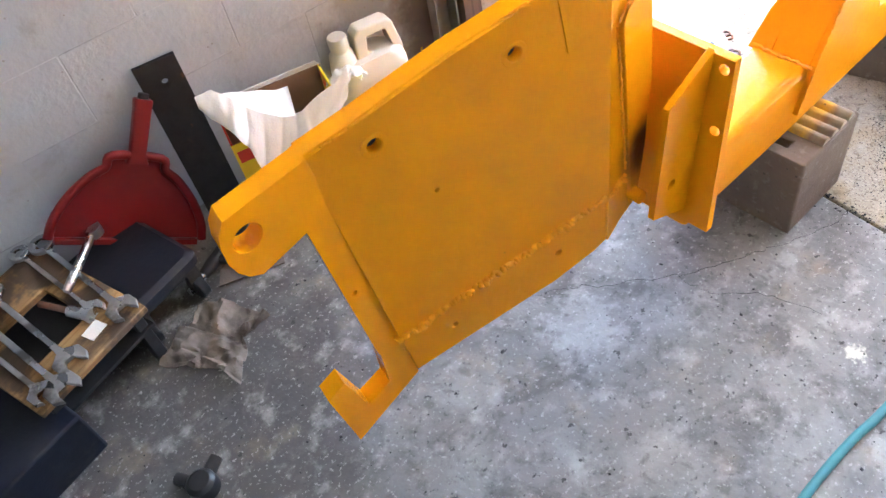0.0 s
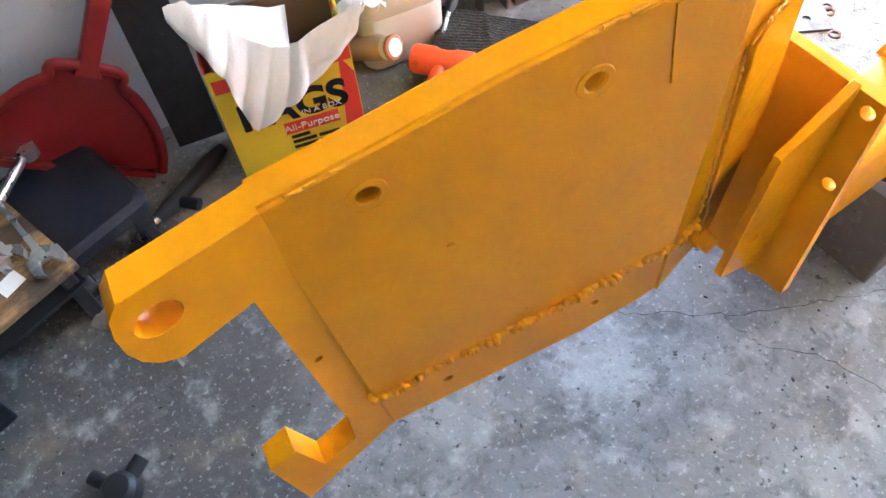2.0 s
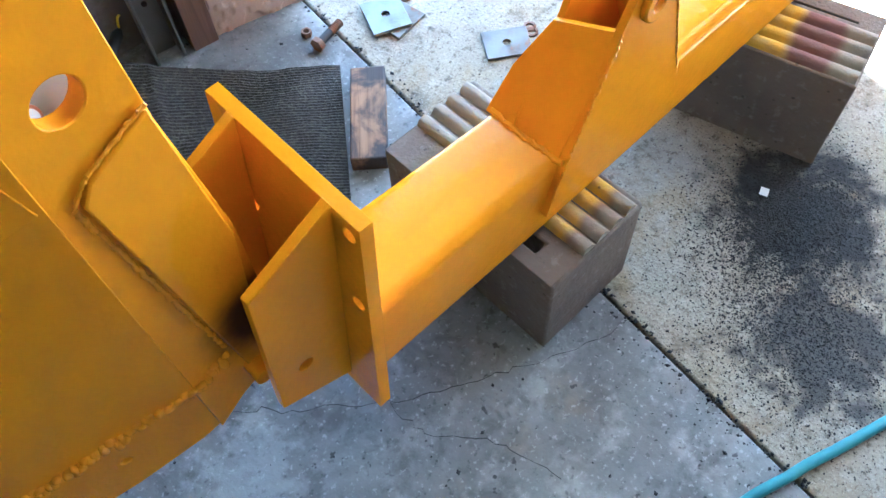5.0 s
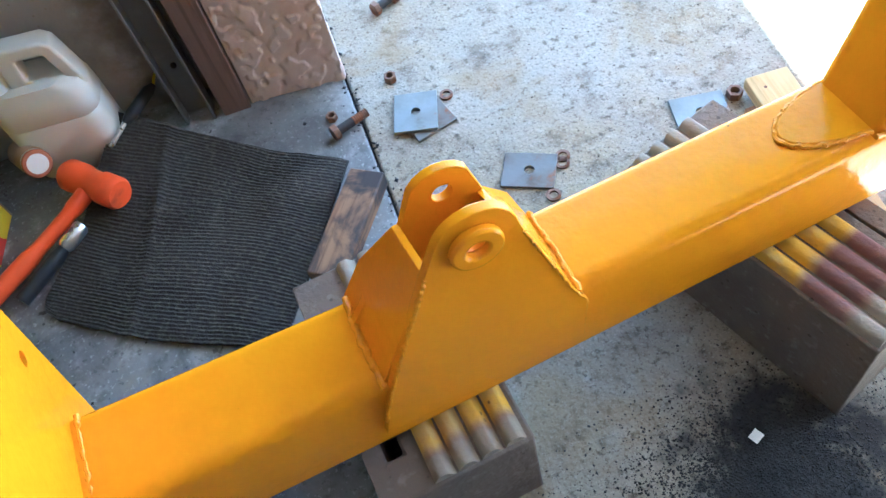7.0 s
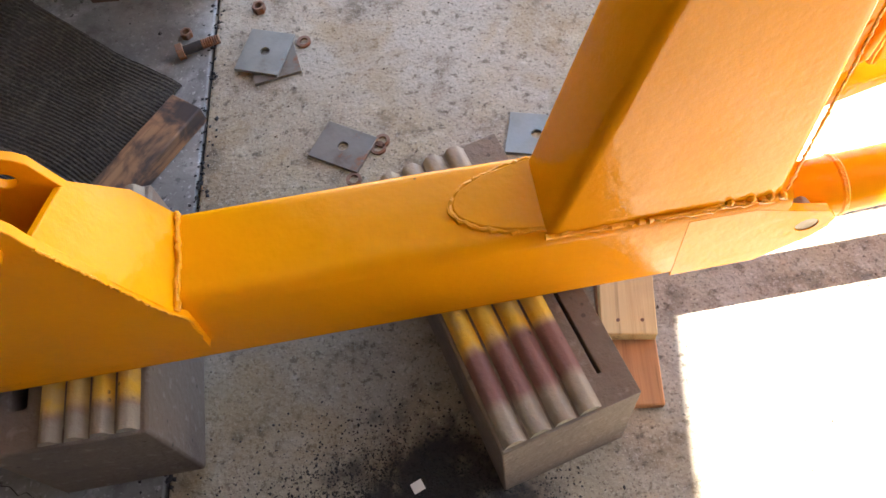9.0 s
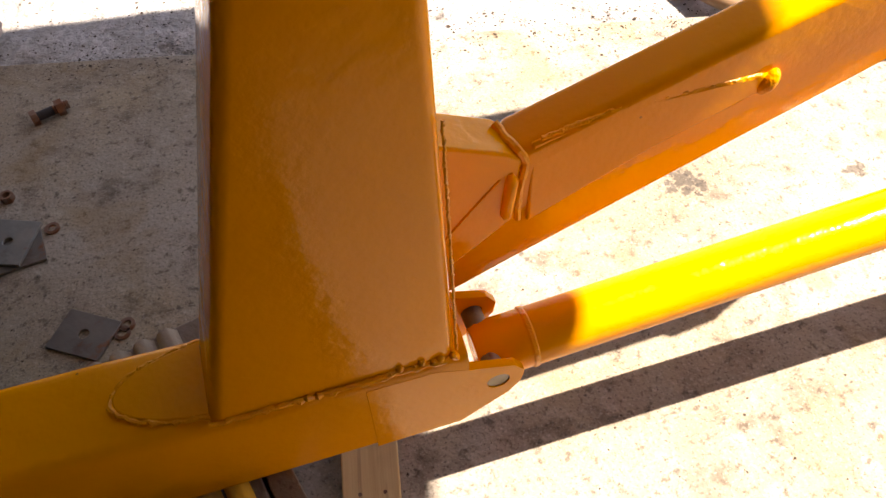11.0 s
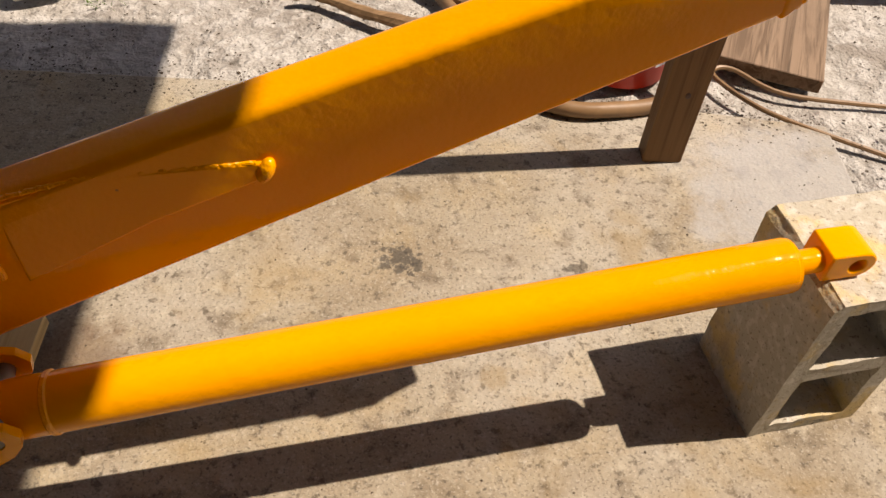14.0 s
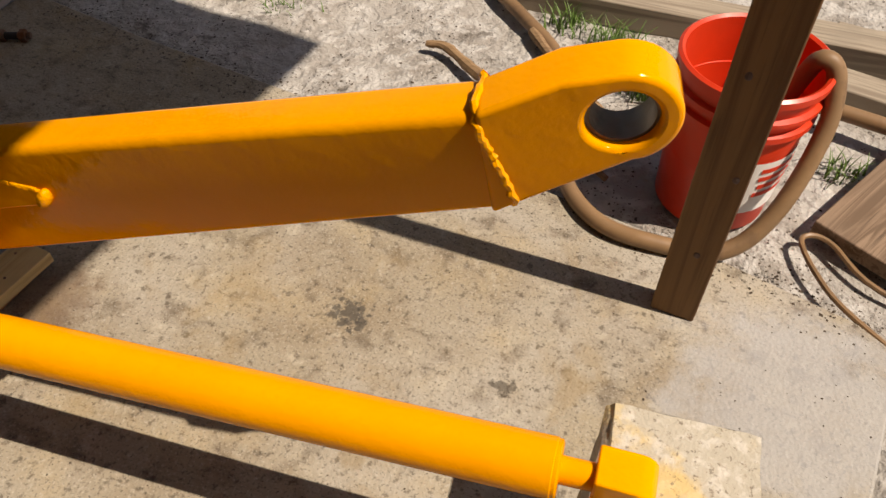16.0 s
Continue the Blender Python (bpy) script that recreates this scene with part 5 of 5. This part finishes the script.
part("head", tube([(0.05, 0, -0.010), (0.05, 0, 0.012)], 0.018, 20), CHROME, rt)
rt2 = thing("socket_driver", 0.0, 1.315, 0.172, "steel socket driver with a dark handle on the tray", "socket driver", -62)
part("handle", tube([(-0.07, 0, 0), (0.0, 0, 0)], 0.007, 10), RUST, rt2)
part("socket", tube([(0.0, 0, 0), (0.004, 0, 0), (0.045, 0, 0), (0.06, 0, 0)], [0.007, 0.012, 0.012, 0.016], 14), CHROME, rt2)
solo("paper_scrap", box(-0.02, 0.02, -0.016, 0.016, 0, 0.0012), PAPER, 0.015, 1.235, 0.164, "small white paper scrap on the tray", "paper", 20)

# ---- floor clutter inside ----
bm = bmesh.new()
for i in range(31):
    for j in range(31):
        u, v = i / 30 - 0.5, j / 30 - 0.5
        z = 0.012 + 0.028 * noise.turbulence((u * 4, v * 4, 2), 3, False) + 0.01 * noise.noise((u * 12, v * 12, 5))
        w = 1 + 0.35 * noise.noise((u * 3, v * 3, 9))
        bm.verts.new((u * 0.15 * w, v * 0.17 * w, max(0.003, z * 0.7)))
bm.verts.ensure_lookup_table()
for i in range(30):
    for j in range(30):
        k = i * 31 + j
        bm.faces.new((bm.verts[k], bm.verts[k + 31], bm.verts[k + 32], bm.verts[k + 1]))
g = bmesh.ops.extrude_face_region(bm, geom=bm.faces[:])["geom"]
bmesh.ops.translate(bm, vec=(0, 0, -0.002), verts=[v for v in g if isinstance(v, bmesh.types.BMVert)])
solo("dirty_rag", bm, RAGM, 0.185, 1.165, 0, "crumpled stained grey rag on the garage floor", "rag", 30)
solo("cardboard_scrap", sheet([(-0.08, -0.05), (0.07, -0.06), (0.09, 0.03), (-0.05, 0.06)], [], lambda u, v: (u, v, 0.006 + 0.02 * abs(u)), (0, 0, -0.003)), RAGM, 0.36, 1.30, 0.0, "dirty paper scrap on the floor beside the box", "paper", -20)
gun = thing("air_tool", 0.285, 1.335, 0.02, "black handled air tool with a steel nozzle on the floor", "air tool", 22)
part("body", tube([(-0.03, 0, 0), (0.0, 0, 0), (0.12, 0, 0.004), (0.16, 0, 0.004)], [0.012, 0.016, 0.017, 0.010], 14), BLACKP, gun)
part("nozzle", tube([(-0.08, 0, 0), (-0.03, 0, 0)], [0.008, 0.010], 12), CHROME, gun)
part("grip", tube([(0.02, 0, 0), (0.035, -0.045, -0.002)], 0.012, 12), BLACKP, gun)
knob = thing("valve_fitting", -0.01, 0.90, 0.0, "small black valve fitting on the floor", "fitting", 30)
part("body", lathe([(0.026, 0.0), (0.03, 0.004), (0.028, 0.03), (0.020, 0.038)], 20, None, True), BLACKP, knob, bevel=0.001)
part("stub", tube([(0.02, 0, 0.018), (0.055, 0.0, 0.018)], 0.013, 12), BLACKP, knob)
part("stub", tube([(0.0, 0.02, 0.018), (0.0, 0.055, 0.018)], 0.012, 12), BLACKP, knob)
bm = tube([(x, y, 0.008) for x, y, _ in spline([(0.35, 0.10, 0), (0.55, 0.125, 0), (0.685, 0.134, 0), (0.81, 0.131, 0), (0.91, 0.120, 0), (1.136, 0.109, 0), (1.241, 0.081, 0), (1.315, 0.057, 0), (1.6, -0.05, 0), (2.0, -0.3, 0)], 6)], 0.008, 10)
solo("extension_cord", bm, CORDM, 0, 0, 0, "teal extension cord lying across the floor", "cord")
solo("paper_scrap", box(-0.008, 0.008, -0.007, 0.007, 0.008, 0.0092), PAPER, 1.615, 0.378, 0, "small white paper scrap on the black grit", "paper", 20)

# ---- outside: leg, bucket, hose, boards, branches ----
leg = thing("timber_stud", 3.113, 1.100, 0, "weathered pine stud standing as a porch prop", "timber post", -10)
part("stud", box(-0.038, 0.038, -0.021, 0.021, 0, 2.35), PINE, leg, bevel=0.003)
for x, z in ((-0.012, 0.50), (0.006, 0.16), (0.02, 0.33), (-0.02, 0.62), (0.01, 0.80)):
    bm = bmesh.new()
    bmesh.ops.create_uvsphere(bm, u_segments=10, v_segments=6, radius=0.0055, matrix=Matrix.Translation((x, -0.0212, z)) @ Matrix.Diagonal((1, 0.3, 1.2, 1)))
    part("knot", bm, JAMB, leg, "dark knot in the stud")

bk = thing("bucket", 3.155, 1.43, -0.02, "orange red plastic bucket with a hose hung in it", "bucket", 0)
prof = [(0.104, 0.0), (0.107, 0.004), (0.118, 0.235), (0.130, 0.240), (0.130, 0.252), (0.121, 0.256), (0.122, 0.272), (0.132, 0.276), (0.132, 0.284), (0.123, 0.288), (0.124, 0.312), (0.133, 0.316), (0.134, 0.330), (0.128, 0.334), (0.122, 0.330), (0.119, 0.20), (0.102, 0.010), (0.0005, 0.008)]
part("shell", lathe(prof, 48), BUCKETM, bk)
bm = bmesh.new()
label_rows = [[], []]
for k in range(13):
    a = radians(-75 + 95 * k / 12)
    for r, z, row in ((0.1112, 0.055, 0), (0.1178, 0.185, 1)):
        label_rows[row].append(bm.verts.new(((r + 0.0015) * math.cos(a), (r + 0.0015) * math.sin(a), z)))
for k in range(12):
    bm.faces.new((label_rows[0][k], label_rows[0][k + 1], label_rows[1][k + 1], label_rows[1][k]))
part("label", bm, INKW, bk, "white printed label with red marks")
for k, (z, a0, a1) in enumerate(((0.165, -60, -10), (0.145, -60, 0), (0.125, -58, -5), (0.105, -60, -20))):
    bm = bmesh.new()
    prev = None
    for i in range(9):
        a = radians(a0 + (a1 - a0) * i / 8)
        pr = [bm.verts.new(((0.1085 + 0.046 * zz + 0.0034) * math.cos(a), (0.1085 + 0.046 * zz + 0.0034) * math.sin(a), zz)) for zz in (z - 0.006, z + 0.005)]
        if prev:
            bm.faces.new((prev[0], pr[0], pr[1], prev[1]))
        prev = pr
    part("text_bar", bm, BUCKETM, bk)


hose_pts = [(2.36, 2.35, 0.0), (2.55, 2.05, 0.0), (2.66, 1.922, 0.0), (2.775, 1.78, 0.0), (2.83, 1.60, 0.0), (2.85, 1.43, 0.005), (2.885, 1.325, 0.012), (2.95, 1.25, 0.018), (3.04, 1.225, 0.018), (3.18, 1.235, 0.02), (3.255, 1.29, 0.09), (3.295, 1.37, 0.22), (3.285, 1.41, 0.31), (3.255, 1.42, 0.33), (3.235, 1.43, 0.27), (3.20, 1.44, 0.08)]
hose = thing("garden_hose", 2.955, 1.20, 0, "tan rubber garden hose looped into the bucket", "hose")
HO = Vector((2.955, 1.20, 0))
part("hose_tube", tube([p - HO for p in spline(hose_pts, 7)], 0.0165, 14), HOSEM, hose)
part("end_coupling", tube([Vector((3.203, 1.439, 0.10)) - HO, Vector((3.199, 1.441, 0.06)) - HO], 0.0205, 14), BARE, hose, "dull metal hose coupling")
hose = thing("garden_hose", 3.45, 1.70, 0, "length of tan hose lying by the timbers", "hose")
part("hose_tube", tube([p - Vector((3.45, 1.70, 0)) for p in spline([(3.25, 1.75, 0.03), (3.45, 1.70, 0.03), (3.75, 1.62, 0.03), (4.3, 1.5, 0.0)], 6)], 0.018, 14), HOSEM, hose)
solo("thin_cord", tube(spline([(3.60, 1.02, -0.01), (3.42, 1.16, 0.0), (3.36, 1.24, 0.0), (3.33, 1.33, 0.0), (3.38, 1.34, 0.0), (3.47, 1.25, -0.01), (3.7, 1.17, -0.01)], 6), 0.0055, 8), HOSEM, 0, 0, 0, "thin beige cord looped on the sand", "cord")


def branch(pts, r0, r1, label, seed):
    path = spline(pts, 6)
    rng = random.Random(seed)
    rad = [(r0 + (r1 - r0) * i / (len(path) - 1)) * rng.uniform(0.88, 1.12) for i in range(len(path))]
    return solo("branch", tube(path, rad, 9), STICKM, 0, 0, 0, label, "branch", group="dry branches")


branch([(2.465, 1.735, 0.0), (2.52, 1.725, 0.006), (2.62, 1.64, 0.008), (2.76, 1.56, 0.006), (2.90, 1.50, 0.0)], 0.008, 0.021, "dry tan branch lying on the sand", 1)
branch([(2.70, 1.86, 0.0), (2.82, 1.68, 0.01), (2.90, 1.58, 0.016), (2.96, 1.50, 0.01)], 0.012, 0.018, "split brown branch beside the hose", 2)
branch([(2.74, 1.62, -0.005), (2.80, 1.56, 0.0), (2.86, 1.47, -0.004), (2.95, 1.40, -0.01)], 0.004, 0.007, "thin dark twig near the slab edge", 3)

solo("wide_board", box(-0.16, 0.40, -0.115, 0.115, 0, 0.034), BOARD, 3.53, 1.44, -0.012, "wide weathered brown board lying on the sand", "board", 58, bevel=0.003)
for x, y, tn, ln, w, h, lab in ((3.15, 2.02, -3, 1.1, 0.10, 0.07, "old grey timber lying on the sand"), (3.65, 1.80, -16, 0.6, 0.09, 0.045, "pale plank lying beyond the bucket"), (3.75, 1.98, -12, 0.7, 0.10, 0.05, "pale plank lying beyond the bucket")):
    solo("timber", box(-ln / 2, ln / 2, -w / 2, w / 2, 0, h), OLDWOOD, x, y, -0.03, lab, "timber", tn, "old timbers", bevel=0.004)
wb = thing("white_bottle", 1.852, 1.825, 0.012, "dirty white plastic bottle lying on the sand", "bottle", 12)
part("body", tube([(0.0, 0, 0.0), (0.004, 0, 0), (0.10, 0, 0.002), (0.115, 0, 0.002), (0.13, 0, 0.002)], [0.026, 0.029, 0.029, 0.02, 0.012], 22), WHITEP, wb)
part("cap", tube([(0.13, 0, 0.002), (0.15, 0, 0.002)], 0.014, 16), WHITEP, wb)
part("print", box(0.045, 0.075, -0.006, 0.006, 0.0295, 0.0315), INK, wb, "dark printed mark")

# ---- scattered stuff ----
def scatter(name, count, seed, where, sizes, material, label, flat=0.6, zf=None):
    rng = random.Random(seed)
    verts, faces = [], []
    base = [(1, 0, 0), (-1, 0, 0), (0, 1, 0), (0, -1, 0), (0, 0, 1), (0, 0, -1)]
    tri = [(0, 2, 4), (2, 1, 4), (1, 3, 4), (3, 0, 4), (2, 0, 5), (1, 2, 5), (3, 1, 5), (0, 3, 5)]
    for _ in range(count):
        x, y = where(rng)
        s = rng.uniform(*sizes) * rng.uniform(0.6, 1.4)
        a = rng.uniform(0, 6.28)
        st = rng.uniform(0.6, 1.7)
        z = (zf(x, y) if zf else 0.0) + s * flat * 0.5
        k = len(verts)
        for bx, by, bz in base:
            j = rng.uniform(0.7, 1.2)
            px, py = bx * s * st * j, by * s * j
            verts.append(((x + px * math.cos(a) - py * math.sin(a)) * K, (y + px * math.sin(a) + py * math.cos(a)) * K, (z + bz * s * flat * j) * K))
        faces += [tuple(k + i for i in f) for f in tri]
    me = bpy.data.meshes.new(name)
    me.from_pydata(verts, [], faces)
    me.materials.append(material)
    ob = new(name, me)
    return tagged(ob, label, name.replace("_", " "), kind="stuff")


def on_sand(rng):
    while True:
        x, y = rng.uniform(1.4, 4.2), rng.uniform(0.6, 2.5)
        if y > slab_back(x) + 0.01 or x > 3.26 + 0.216 * y:
            return x, y


def on_edge(rng):
    x = rng.uniform(1.5, 3.5)
    return x, slab_back(x) + rng.gauss(0.02, 0.05)


def on_drive(rng):
    while True:
        x, y = rng.uniform(1.3, 3.45), rng.uniform(-0.2, 1.6)
        if x > joint_x(y) and y < slab_back(x) and x < 3.24 + 0.216 * y:
            return x, y


sand_z = lambda x, y: -0.028 + 0.012 * noise.noise((x * 5, y * 5, 0)) + 0.018 * noise.noise((x * 1.3, y * 1.3, 3)) if y > slab_back(x) else -0.0
scatter("pebbles", 3000, 3, on_sand, (0.001, 0.0036), PEBBLE, "pale pebbles and grains on the sand", 0.6, sand_z)
scatter("sand_debris", 5000, 4, on_sand, (0.0008, 0.0032), DEBRIS, "dark bark and leaf crumbs on the sand", 0.4, sand_z)
scatter("edge_debris", 1800, 5, on_edge, (0.0008, 0.003), DEBRIS, "dark crumbs along the slab edge", 0.4, sand_z)
scatter("slab_grit", 1500, 6, on_drive, (0.0005, 0.0018), DEBRIS, "dark grit on the driveway", 0.5)
scatter("floor_grit", 500, 7, lambda r: (r.uniform(-0.4, 1.3), r.uniform(0.0, 1.4)), (0.001, 0.003), GRIT, "dark grit on the garage floor", 0.5)
scatter("black_grit", 11000, 8, lambda r: (1.60 + r.gauss(0, 0.085), 0.32 + r.gauss(0, 0.065)), (0.0005, 0.0018), GRIT, "black grit spilled on the slab", 0.7)
scatter("black_grit", 9000, 9, lambda r: (1.45 + r.gauss(0, 0.09), 0.20 + r.gauss(0, 0.10)), (0.0005, 0.0017), GRIT, "black grit strewn along the joint", 0.7)
scatter("joint_dirt", 350, 10, lambda r: ((lambda y: (joint_x(y) + r.gauss(0, 0.008), y))(r.uniform(-0.2, 1.5))), (0.0015, 0.004), GRIT, "dark dirt along the slab joint", 0.6)


def grass_tuft(x, y, seed, blades, h):
    rng = random.Random(seed)
    bm = bmesh.new()
    for _ in range(blades):
        a, lean, ln = rng.uniform(0, 6.28), rng.uniform(0.1, 0.9), h * rng.uniform(0.5, 1.2)
        bx, by = rng.gauss(0, 0.03), rng.gauss(0, 0.025)
        d = Vector((math.cos(a), math.sin(a), 0))
        s = Vector((-d.y, d.x, 0)) * 0.0028
        p = Vector((bx, by, 0))
        last = None
        for k in range(4):
            f = k / 3
            c = p + d * (ln * lean * f * f) + Vector((0, 0, ln * f * (1 - 0.3 * lean * f)))
            pr = (bm.verts.new(c - s * (1 - 0.85 * f)), bm.verts.new(c + s * (1 - 0.85 * f)))
            if last:
                bm.faces.new((last[0], last[1], pr[1], pr[0]))
            last = pr
    solo("grass_tuft", bm, GRASSM, x, y, -0.03, "small green grass tuft in the sand", "grass", kind="stuff")


for k, (x, y, n, h) in enumerate(((2.90, 1.88, 60, 0.06), (3.00, 1.72, 60, 0.07), (2.78, 1.95, 40, 0.05), (2.05, 2.0, 40, 0.05), (2.15, 2.02, 40, 0.05), (2.3, 2.1, 40, 0.04), (3.42, 1.58, 30, 0.04), (1.75, 1.95, 40, 0.06), (2.06, 1.80, 20, 0.03))):
    grass_tuft(x, y, 20 + k, n * 2, h * 1.25)
